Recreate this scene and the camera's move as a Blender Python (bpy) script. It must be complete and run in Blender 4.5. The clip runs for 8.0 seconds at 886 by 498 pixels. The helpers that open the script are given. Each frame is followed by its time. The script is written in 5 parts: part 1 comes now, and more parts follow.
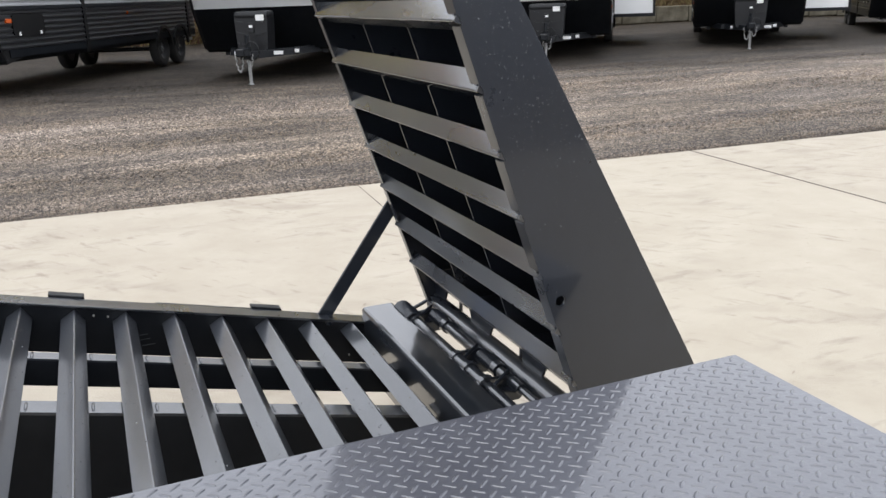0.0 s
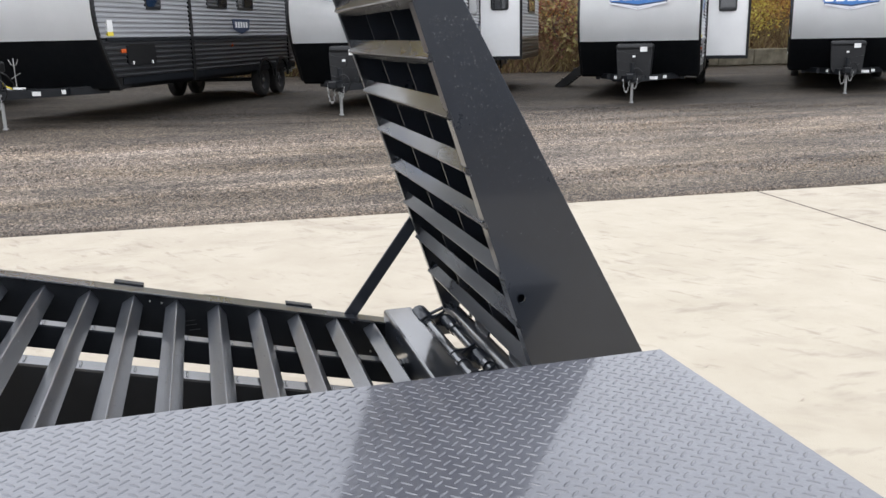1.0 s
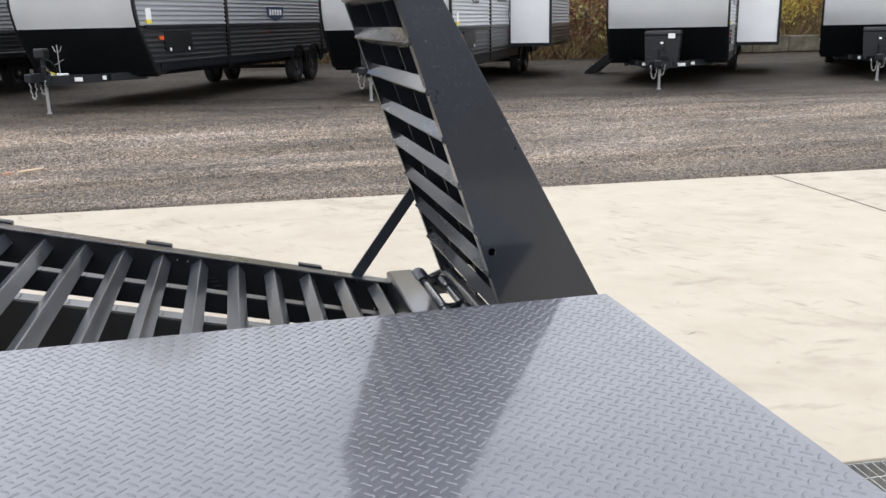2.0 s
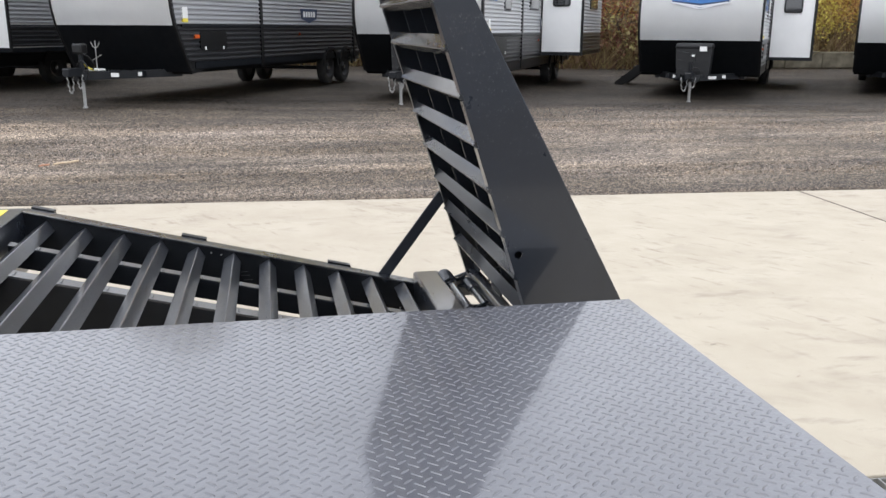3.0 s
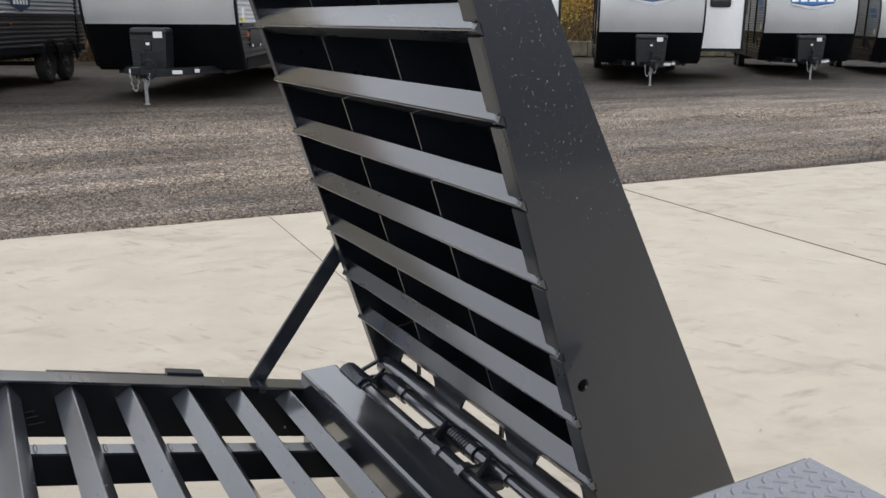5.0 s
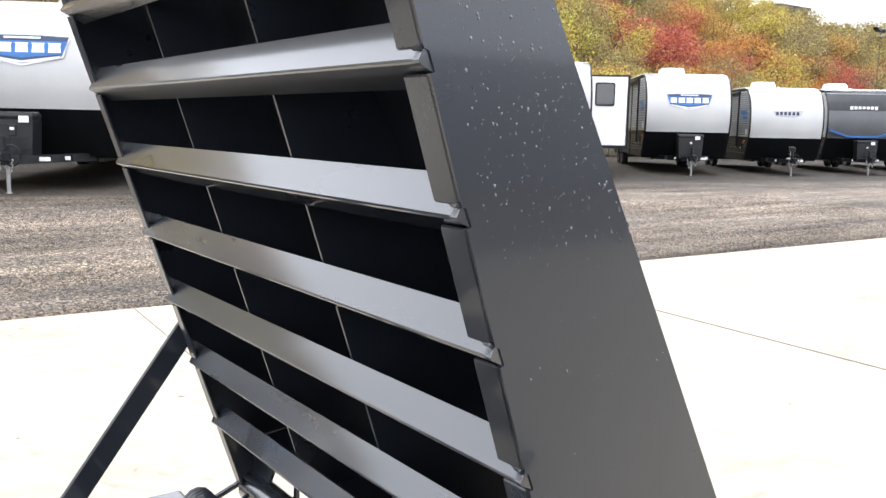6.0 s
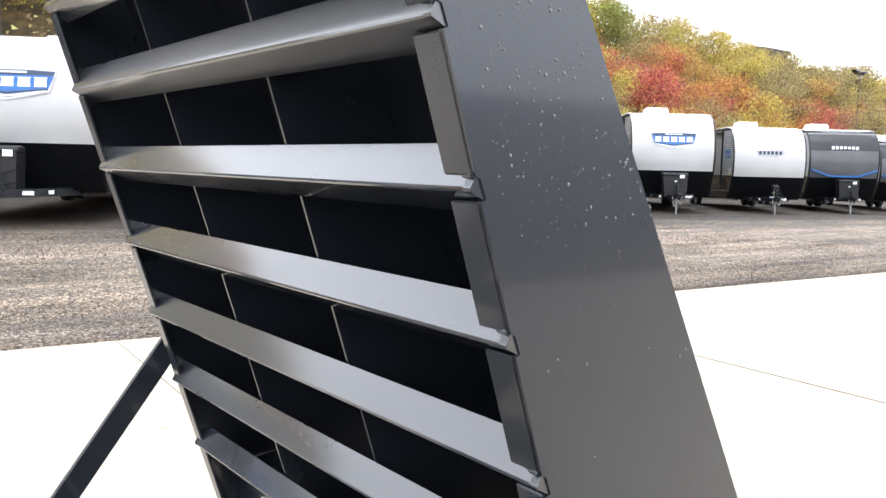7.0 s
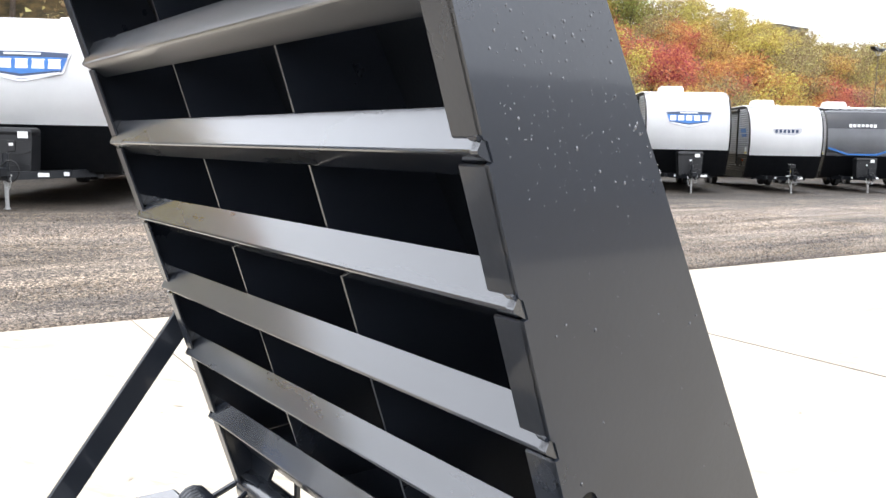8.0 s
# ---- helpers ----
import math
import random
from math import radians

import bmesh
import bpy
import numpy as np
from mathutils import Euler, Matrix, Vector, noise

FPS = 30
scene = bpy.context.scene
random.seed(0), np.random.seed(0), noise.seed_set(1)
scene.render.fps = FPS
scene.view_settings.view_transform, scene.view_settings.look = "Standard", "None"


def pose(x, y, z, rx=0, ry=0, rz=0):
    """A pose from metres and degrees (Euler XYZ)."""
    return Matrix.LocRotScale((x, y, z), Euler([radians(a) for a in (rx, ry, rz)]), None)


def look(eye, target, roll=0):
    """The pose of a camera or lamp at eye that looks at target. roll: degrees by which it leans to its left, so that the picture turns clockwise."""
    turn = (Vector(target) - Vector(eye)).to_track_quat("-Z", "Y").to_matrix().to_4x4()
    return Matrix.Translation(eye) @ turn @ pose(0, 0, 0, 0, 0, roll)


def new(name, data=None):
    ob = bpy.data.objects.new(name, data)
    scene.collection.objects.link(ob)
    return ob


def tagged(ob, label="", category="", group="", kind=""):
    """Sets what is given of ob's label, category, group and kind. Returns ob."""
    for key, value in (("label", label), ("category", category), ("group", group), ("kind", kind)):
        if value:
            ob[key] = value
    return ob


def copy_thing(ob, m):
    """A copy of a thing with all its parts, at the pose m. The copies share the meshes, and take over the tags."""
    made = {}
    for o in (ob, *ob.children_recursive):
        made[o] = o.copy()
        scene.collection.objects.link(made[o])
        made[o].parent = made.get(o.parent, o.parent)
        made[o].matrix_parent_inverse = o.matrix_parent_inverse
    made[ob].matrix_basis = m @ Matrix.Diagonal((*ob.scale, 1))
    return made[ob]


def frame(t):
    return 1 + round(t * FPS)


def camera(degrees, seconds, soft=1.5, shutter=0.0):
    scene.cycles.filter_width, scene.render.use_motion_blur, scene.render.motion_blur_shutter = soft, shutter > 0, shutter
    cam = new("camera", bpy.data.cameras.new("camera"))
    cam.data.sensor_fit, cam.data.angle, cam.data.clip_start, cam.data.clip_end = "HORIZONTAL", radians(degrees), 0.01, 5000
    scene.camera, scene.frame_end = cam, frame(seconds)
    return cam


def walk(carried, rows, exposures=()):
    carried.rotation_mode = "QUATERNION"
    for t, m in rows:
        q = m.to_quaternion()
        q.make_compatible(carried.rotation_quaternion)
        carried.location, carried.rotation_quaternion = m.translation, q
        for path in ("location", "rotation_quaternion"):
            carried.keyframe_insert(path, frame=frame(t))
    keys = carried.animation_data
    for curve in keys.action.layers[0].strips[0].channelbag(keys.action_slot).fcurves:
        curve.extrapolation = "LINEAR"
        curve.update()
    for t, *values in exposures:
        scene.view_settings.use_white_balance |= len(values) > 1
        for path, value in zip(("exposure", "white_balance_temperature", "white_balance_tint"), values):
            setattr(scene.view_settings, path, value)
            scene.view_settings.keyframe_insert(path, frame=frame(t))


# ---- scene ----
cam = camera(54.8, 8.0)
PATH = [
    (0, (-0.864, -1.596, 1.651), (-0.15, 0.182, 1.078), -2.2),
    (0.3, (-0.813, -1.69, 1.640), (-0.149, 0.118, 1.102), -0.8),
    (0.5, (-0.77, -1.779, 1.643), (-0.16, 0.053, 1.123), -0.1),
    (1, (-0.715, -2.024, 1.654), (-0.195, -0.156, 1.166), -1.2),
    (1.5, (-0.736, -2.287, 1.662), (-0.24, -0.415, 1.162), -2.5),
    (1.7, (-0.706, -2.346, 1.653), (-0.227, -0.472, 1.142), -2.2),
    (2.8, (-0.612, -2.489, 1.652), (-0.247, -0.589, 1.139), 0.4),
    (3, (-0.687, -2.481, 1.657), (-0.3, -0.584, 1.156), 0.3),
    (3.5, (-0.876, -2.22, 1.665), (-0.398, -0.347, 1.15), -0.5),
    (4, (-0.946, -1.836, 1.619), (-0.43, 0.013, 1.059), -0.0),
    (4.3, (-0.939, -1.602, 1.620), (-0.325, 0.215, 1.057), 0.2),
    (4.5, (-0.946, -1.471, 1.622), (-0.221, 0.306, 1.062), 0.1),
    (5, (-0.864, -1.132, 1.611), (0.076, 0.556, 1.095), 0.3),
    (5.2, (-0.793, -1.004, 1.592), (0.189, 0.667, 1.099), 0.6),
    (6.3, (-0.537, -0.572, 1.353), (0.675, 1.004, 1.138), 1.1),
    (6.5, (-0.535, -0.567, 1.344), (0.678, 1.012, 1.154), 1.3),
    (7, (-0.547, -0.563, 1.337), (0.658, 1.02, 1.141), 1.3),
    (7.5, (-0.548, -0.559, 1.318), (0.64, 1.033, 1.091), 1.5),
    (8, (-0.541, -0.565, 1.322), (0.636, 1.033, 1.081), 1.0),
]
walk(cam, [(t, look(eye, target, roll)) for t, eye, target, roll in PATH],
     exposures=[(0.0, -0.06), (0.5, -0.04), (1.0, 0.04), (1.5, 0.09), (2.8, -0.02), (3.0, 0.0), (3.5, 0.0), (4.0, -0.12), (4.5, -0.22), (5.0, -0.37),
                (5.2, -0.31), (6.3, 0.79), (8.0, 0.76)])

# ---- sky and sun: an even overcast ----
world = bpy.data.worlds.new("overcast")
scene.world = world
world.use_nodes = True
wn, wl = world.node_tree.nodes, world.node_tree.links
wn.clear()
w_out = wn.new("ShaderNodeOutputWorld")
w_mix = wn.new("ShaderNodeMixShader")
w_mix.inputs[0].default_value = 0.88
w_sky = wn.new("ShaderNodeTexSky")
w_sky.sky_type, w_sky.sun_disc = "NISHITA", False
w_sky.sun_elevation, w_sky.sun_rotation = radians(73), radians(-112)
w_clear = wn.new("ShaderNodeBackground")
w_clear.inputs[1].default_value = 0.1
wl.new(w_sky.outputs[0], w_clear.inputs[0])
w_cloud = wn.new("ShaderNodeBackground")
w_coord = wn.new("ShaderNodeTexCoord")
SUN_WAY = Vector((-0.25, -0.10, 0.9)).normalized()      # the cloud is brightest round the hidden sun
w_dot = wn.new("ShaderNodeVectorMath")
w_dot.operation = "DOT_PRODUCT"
w_dot.inputs[1].default_value = SUN_WAY
wl.new(w_coord.outputs["Generated"], w_dot.inputs[0])
w_ramp = wn.new("ShaderNodeMapRange")
w_ramp.inputs[1].default_value, w_ramp.inputs[2].default_value = -1.0, 1.0
w_ramp.inputs[3].default_value, w_ramp.inputs[4].default_value = 1.55, 2.4
wl.new(w_dot.outputs["Value"], w_ramp.inputs[0])
w_cloud.inputs[0].default_value = (0.93, 0.967, 1.055, 1)
wl.new(w_ramp.outputs[0], w_cloud.inputs[1])
wl.new(w_clear.outputs[0], w_mix.inputs[1])
wl.new(w_cloud.outputs[0], w_mix.inputs[2])
wl.new(w_mix.outputs[0], w_out.inputs[0])

sun = new("sun", bpy.data.lights.new("sun", "SUN"))
sun.data.energy, sun.data.angle, sun.data.color = 0.9, radians(40), (1.0, 0.96, 0.9)
sun.matrix_world = look(SUN_WAY * 30, (0, 0, 0))


# ---- materials ----
def material(name, colour, rough=0.5, metal=0.0, dark=None, scale=8.0, grain=0.0, grain_scale=200.0,
             coat=0.0, coat_rough=0.1, stretch=(1, 1, 1), spread=(0.35, 0.7), island=0.0, rough_to=None, each=0.0, coat_ior=1.5, gloss=0.5):
    """A surface with a blotchy second colour, fine relief and, where asked, a change from piece to piece."""
    m = bpy.data.materials.new(name)
    m.use_nodes = True
    n, l = m.node_tree.nodes, m.node_tree.links
    p = n["Principled BSDF"]
    p.inputs["Roughness"].default_value, p.inputs["Metallic"].default_value = rough, metal
    p.inputs["Coat Weight"].default_value, p.inputs["Coat Roughness"].default_value = coat, coat_rough
    p.inputs["Coat IOR"].default_value = coat_ior
    p.inputs["Specular IOR Level"].default_value = gloss
    where = n.new("ShaderNodeTexCoord")
    fit_map = n.new("ShaderNodeMapping")
    fit_map.inputs["Scale"].default_value = stretch
    l.new(where.outputs["Object"], fit_map.inputs[0])
    col = None
    if dark is not None:
        noise_big = n.new("ShaderNodeTexNoise")
        noise_big.inputs["Scale"].default_value, noise_big.inputs["Detail"].default_value = scale, 7
        noise_big.inputs["Roughness"].default_value = 0.62
        l.new(fit_map.outputs[0], noise_big.inputs["Vector"])
        steps = n.new("ShaderNodeMapRange")
        steps.inputs[1].default_value, steps.inputs[2].default_value = spread
        l.new(noise_big.outputs["Fac"], steps.inputs[0])
        mix = n.new("ShaderNodeMix")
        mix.data_type = "RGBA"
        mix.inputs["A"].default_value, mix.inputs["B"].default_value = (*dark, 1), (*colour, 1)
        l.new(steps.outputs[0], mix.inputs["Factor"])
        col = mix.outputs["Result"]
        if rough_to is not None:
            r = n.new("ShaderNodeMapRange")
            r.inputs[3].default_value, r.inputs[4].default_value = rough_to, rough
            l.new(steps.outputs[0], r.inputs[0])
            l.new(r.outputs[0], p.inputs["Roughness"])
    if island or each:
        hsv = n.new("ShaderNodeHueSaturation")
        if col is not None:
            l.new(col, hsv.inputs["Color"])
        else:
            hsv.inputs["Color"].default_value = (*colour, 1)
        span = island or each
        v = n.new("ShaderNodeMapRange")
        v.inputs[3].default_value, v.inputs[4].default_value = 1 - span, 1 + span
        if island:
            src = n.new("ShaderNodeNewGeometry").outputs["Random Per Island"]
        else:
            src = n.new("ShaderNodeObjectInfo").outputs["Random"]
        l.new(src, v.inputs[0])
        l.new(v.outputs[0], hsv.inputs["Value"])
        h = n.new("ShaderNodeMapRange")
        h.inputs[3].default_value, h.inputs[4].default_value = 0.5 - span * 0.07, 0.5 + span * 0.07
        l.new(src, h.inputs[0])
        l.new(h.outputs[0], hsv.inputs["Hue"])
        col = hsv.outputs[0]
    if col is not None:
        l.new(col, p.inputs["Base Color"])
    else:
        p.inputs["Base Color"].default_value = (*colour, 1)
    if grain:
        fine = n.new("ShaderNodeTexNoise")
        fine.inputs["Scale"].default_value, fine.inputs["Detail"].default_value = grain_scale, 4
        l.new(where.outputs["Object"], fine.inputs["Vector"])
        bump = n.new("ShaderNodeBump")
        bump.inputs["Strength"].default_value, bump.inputs["Distance"].default_value = grain, 1.0 / grain_scale
        l.new(fine.outputs["Fac"], bump.inputs["Height"])
        l.new(bump.outputs[0], p.inputs["Normal"])
    return m


PAINT = material("charcoal_paint", (0.018, 0.0217, 0.0292), 0.26, dark=(0.0137, 0.0165, 0.0222), scale=5, grain=0.022,
                 grain_scale=120, coat=0.45, coat_rough=0.07, rough_to=0.34, coat_ior=1.55)
# Lit copy of PAINT: wet gloss pushed up to brighten cleats, beam, rails, hinges.
WET_SHEEN = material("wet_sheen_charcoal_paint", (0.020, 0.0235, 0.030), 0.22, dark=(0.013, 0.0152, 0.0195), scale=3, grain=0.006,
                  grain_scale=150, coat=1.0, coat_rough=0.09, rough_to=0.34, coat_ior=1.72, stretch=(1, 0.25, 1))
PLATE = material("charcoal_tread_paint", (0.080, 0.083, 0.097), 0.30, dark=(0.064, 0.066, 0.078), scale=6, grain=0.11,
                 grain_scale=75, coat=0.9, coat_rough=0.065, rough_to=0.34, coat_ior=1.57)
WORN = material("scuffed_charcoal_paint", (0.040, 0.044, 0.053), 0.30, dark=(0.022, 0.0245, 0.030), scale=14, grain=0.10,
                grain_scale=200, coat=0.8, coat_rough=0.14, stretch=(1, 0.3, 1), coat_ior=1.75)
# Black parts' own colour; also carries shade inside the ramp and on frame webs.
BLACK = material("black_paint_and_shade", (0.008, 0.0095, 0.012), 0.28, dark=(0.012, 0.0135, 0.016), scale=9, grain=0.05, gloss=0.25)
DROP = material("rain_drop", (0.09, 0.092, 0.098), 0.05, coat=1.0, coat_rough=0.02)
WET = material("water_on_paint", (0.02, 0.021, 0.024), 0.03, coat=1.0, coat_rough=0.01)
WELD = material("weld_bead", (0.10, 0.10, 0.105), 0.4, metal=0.3, grain=0.3, grain_scale=500)
STREAK = material("concrete_scuff", (0.33, 0.285, 0.232), 0.85, dark=(0.275, 0.23, 0.18), scale=30, grain=0.1)
JOINT = material("joint_dirt", (0.06, 0.048, 0.038), 0.9, dark=(0.11, 0.09, 0.07), scale=6)
YELLOW = material("yellow_sticker", (0.75, 0.6, 0.06), 0.5)
TYRE = material("tyre_rubber", (0.016, 0.016, 0.017), 0.75, dark=(0.03, 0.029, 0.027), scale=12)
ALLOY = material("dark_wheel_steel", (0.045, 0.045, 0.048), 0.4, metal=0.4)
CHROME = material("bright_steel", (0.55, 0.55, 0.56), 0.25, metal=0.9)
GALV = material("galvanised_steel", (0.42, 0.42, 0.41), 0.45, metal=0.5, dark=(0.3, 0.3, 0.29), scale=20)
SHELL = material("white_fibreglass", (0.86, 0.86, 0.85), 0.22, dark=(0.81, 0.81, 0.80), scale=1.5, coat=0.4)
SHELL_DARK = material("dark_grey_fibreglass", (0.215, 0.22, 0.235), 0.25, dark=(0.18, 0.185, 0.195), scale=1.5, coat=0.4)
SHELL_TOP = material("charcoal_fibreglass", (0.062, 0.064, 0.072), 0.25, dark=(0.05, 0.052, 0.058), scale=1.5, coat=0.4)
SIDING = material("silver_lap_siding", (0.36, 0.365, 0.375), 0.38, metal=0.15, dark=(0.29, 0.295, 0.30), scale=2.0, stretch=(1, 0.2, 1))
# Dark grey of its own, lowered further to carry shade on the lower wall.
SIDING_DARK = material("dark_grey_lap_siding", (0.024, 0.0245, 0.026), 0.3, dark=(0.016, 0.0165, 0.018), scale=2.0, stretch=(1, 0.2, 1))
SIDING_PALE = material("pale_grey_lap_siding", (0.55, 0.555, 0.56), 0.38, dark=(0.47, 0.475, 0.48), scale=2.0, stretch=(1, 0.2, 1))
PLASTIC = material("black_moulded_plastic", (0.008, 0.0084, 0.0092), 0.32, dark=(0.012, 0.012, 0.012), scale=5, grain=0.05, gloss=0.30)
UNDER = material("black_underbelly", (0.009, 0.009, 0.009), 0.7, gloss=0.2)
WHITE = material("white_label", (0.75, 0.75, 0.73), 0.5)
BLUE = material("blue_graphic", (0.010, 0.075, 0.27), 0.3, dark=(0.015, 0.15, 0.42), scale=3)
NAVY = material("navy_graphic", (0.012, 0.03, 0.075), 0.3)
SILVER = material("silver_graphic", (0.5, 0.5, 0.52), 0.3, metal=0.4)
AMBER = material("amber_lens", (0.55, 0.10, 0.02), 0.2)
TINT = material("tinted_window", (0.012, 0.013, 0.015), 0.05, coat=1.0, coat_rough=0.02)
PALE_WOOD = material("pale_split_wood", (0.62, 0.50, 0.36), 0.8, dark=(0.5, 0.38, 0.25), scale=30)
RAW_WOOD = material("reddish_raw_wood", (0.5, 0.26, 0.17), 0.8, dark=(0.4, 0.2, 0.12), scale=30)
COVER = material("weathered_black_plastic", (0.0125, 0.013, 0.0145), 0.38, dark=(0.009, 0.0095, 0.0105), scale=4, grain=0.08, gloss=0.4)
BRUSH = material("dry_brown_stalks", (0.21, 0.14, 0.07), 0.9, island=0.6)
BLOCK = material("weathered_concrete_block", (0.19, 0.165, 0.12), 0.9, dark=(0.075, 0.066, 0.042), scale=2.2, grain=0.3, grain_scale=40)
BARK = material("grey_brown_bark", (0.11, 0.085, 0.065), 0.9, dark=(0.06, 0.048, 0.038), scale=6)


def leaf_material(name, colour):
    m = material(name, colour, 0.6, island=0.6)
    p = m.node_tree.nodes["Principled BSDF"]
    p.inputs["Subsurface Weight"].default_value = 0.0
    n, l = m.node_tree.nodes, m.node_tree.links
    thin = n.new("ShaderNodeBsdfTranslucent")
    src = [k for k in l if k.to_socket == p.inputs["Base Color"]][0].from_socket
    l.new(src, thin.inputs[0])
    mix = n.new("ShaderNodeMixShader")
    mix.inputs[0].default_value = 0.35
    l.new(p.outputs[0], mix.inputs[1])
    l.new(thin.outputs[0], mix.inputs[2])
    l.new(mix.outputs[0], n["Material Output"].inputs[0])
    return m


LEAF = {
    "green": leaf_material("green_leaves", (0.24, 0.245, 0.06)),
    "lime": leaf_material("yellow_green_leaves", (0.38, 0.315, 0.075)),
    "yellow": leaf_material("yellow_leaves", (0.45, 0.34, 0.085)),
    "gold": leaf_material("golden_leaves", (0.46, 0.27, 0.085)),
    "orange": leaf_material("orange_leaves", (0.48, 0.21, 0.07)),
    "red": leaf_material("red_leaves", (0.46, 0.11, 0.08)),
    "olive": leaf_material("olive_brown_leaves", (0.29, 0.225, 0.10)),
    "maroon": leaf_material("maroon_leaves", (0.29, 0.12, 0.085)),
}


def ground_material(name, stone=False):
    """Wheel-tracked gravel in streaks along the row; past the lot, hillside soil. Loose stones share its streaks."""
    m = bpy.data.materials.new(name)
    m.use_nodes = True
    n, l = m.node_tree.nodes, m.node_tree.links
    p = n["Principled BSDF"]
    where = n.new("ShaderNodeTexCoord")

    def noise_of(scale, stretch, detail=6, rough=0.6):
        mp = n.new("ShaderNodeMapping")
        mp.inputs["Scale"].default_value = stretch
        l.new(where.outputs["Object"], mp.inputs[0])
        t = n.new("ShaderNodeTexNoise")
        t.inputs["Scale"].default_value, t.inputs["Detail"].default_value, t.inputs["Roughness"].default_value = scale, detail, rough
        l.new(mp.outputs[0], t.inputs["Vector"])
        return t.outputs["Fac"]

    def ranged(src, a, b, c=0.0, d=1.0):
        r = n.new("ShaderNodeMapRange")
        for i, v in enumerate((a, b, c, d)):
            r.inputs[i + 1].default_value = v
        l.new(src, r.inputs[0])
        return r.outputs[0]

    def blend(f, a, b):
        x = n.new("ShaderNodeMix")
        x.data_type = "RGBA"
        l.new(f, x.inputs["Factor"])
        for key, v in (("A", a), ("B", b)):
            if isinstance(v, tuple):
                x.inputs[key].default_value = (*v, 1)
            else:
                l.new(v, x.inputs[key])
        return x.outputs["Result"]

    def cells(scale):
        t = n.new("ShaderNodeTexVoronoi")
        t.inputs["Scale"].default_value = scale
        l.new(where.outputs["Object"], t.inputs["Vector"])
        s = n.new("ShaderNodeSeparateXYZ")
        l.new(t.outputs["Color"], s.inputs[0])
        return s.outputs[0], t.outputs["Distance"]

    def times(a, b):
        x = n.new("ShaderNodeMath")
        x.operation = "MULTIPLY"
        l.new(a, x.inputs[0])
        l.new(b, x.inputs[1])
        return x.outputs[0]

    wide = ranged(noise_of(1.0, (0.05, 0.62, 1), 4), 0.38, 0.62, 0.80, 1.2)
    streak = ranged(noise_of(1.0, (0.16, 3.2, 1), 5, 0.65), 0.36, 0.64, 0.76, 1.25)
    patch = ranged(noise_of(0.8, (0.45, 1.1, 1), 5), 0.40, 0.62, 1.15, 0.68)
    level = times(times(wide, streak), patch)
    place = n.new("ShaderNodeSeparateXYZ")
    l.new(where.outputs["Object"], place.inputs[0])
    deep = n.new("ShaderNodeMath")                 # the gravel gets much darker towards and under the parked row
    deep.operation = "MULTIPLY_ADD"
    deep.inputs[1].default_value = 5.0
    l.new(noise_of(1.0, (0.25, 0.5, 1), 4), deep.inputs[0])
    l.new(place.outputs[1], deep.inputs[2])
    level = times(level, ranged(deep.outputs[0], 12.8, 15.8, 1.12, 0.29))
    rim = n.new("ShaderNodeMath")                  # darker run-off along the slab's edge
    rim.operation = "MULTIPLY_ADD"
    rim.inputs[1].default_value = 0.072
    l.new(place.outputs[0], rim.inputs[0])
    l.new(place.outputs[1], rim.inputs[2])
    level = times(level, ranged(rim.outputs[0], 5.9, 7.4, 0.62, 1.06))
    if stone:
        level = times(level, ranged(n.new("ShaderNodeNewGeometry").outputs["Random Per Island"], 0.0, 1.0, 0.35, 3.1))
    else:
        level = times(level, ranged(cells(44.0)[0], 0.0, 1.0, 0.2, 1.8))
        level = times(level, ranged(cells(85.0)[0], 0.0, 1.0, 0.15, 1.85))
        level = times(level, ranged(cells(20.0)[0], 0.0, 1.0, 0.75, 1.25))
    hue = blend(ranged(noise_of(1.3, (0.3, 1.4, 1)), 0.38, 0.6), (0.138, 0.113, 0.092), (0.152, 0.120, 0.089))
    tint = n.new("ShaderNodeVectorMath")
    tint.operation = "SCALE"
    l.new(hue, tint.inputs[0])
    l.new(level, tint.inputs["Scale"])
    base = tint.outputs[0]
    sep = n.new("ShaderNodeSeparateXYZ")
    l.new(where.outputs["Object"], sep.inputs[0])
    soil = blend(ranged(noise_of(1.6, (1, 1, 1)), 0.4, 0.65), (0.05, 0.04, 0.022), (0.16, 0.11, 0.045))
    base = blend(ranged(sep.outputs[1], 26.0, 28.0), base, soil)
    l.new(base, p.inputs["Base Color"])
    p.inputs["Roughness"].default_value, p.inputs["Specular IOR Level"].default_value = 0.72, 0.3
    bump = n.new("ShaderNodeBump")
    bump.inputs["Strength"].default_value, bump.inputs["Distance"].default_value = 0.9, 0.03
    l.new(noise_of(45.0, (1, 1, 1), 5, 0.7), bump.inputs["Height"])
    l.new(bump.outputs[0], p.inputs["Normal"])
    return m


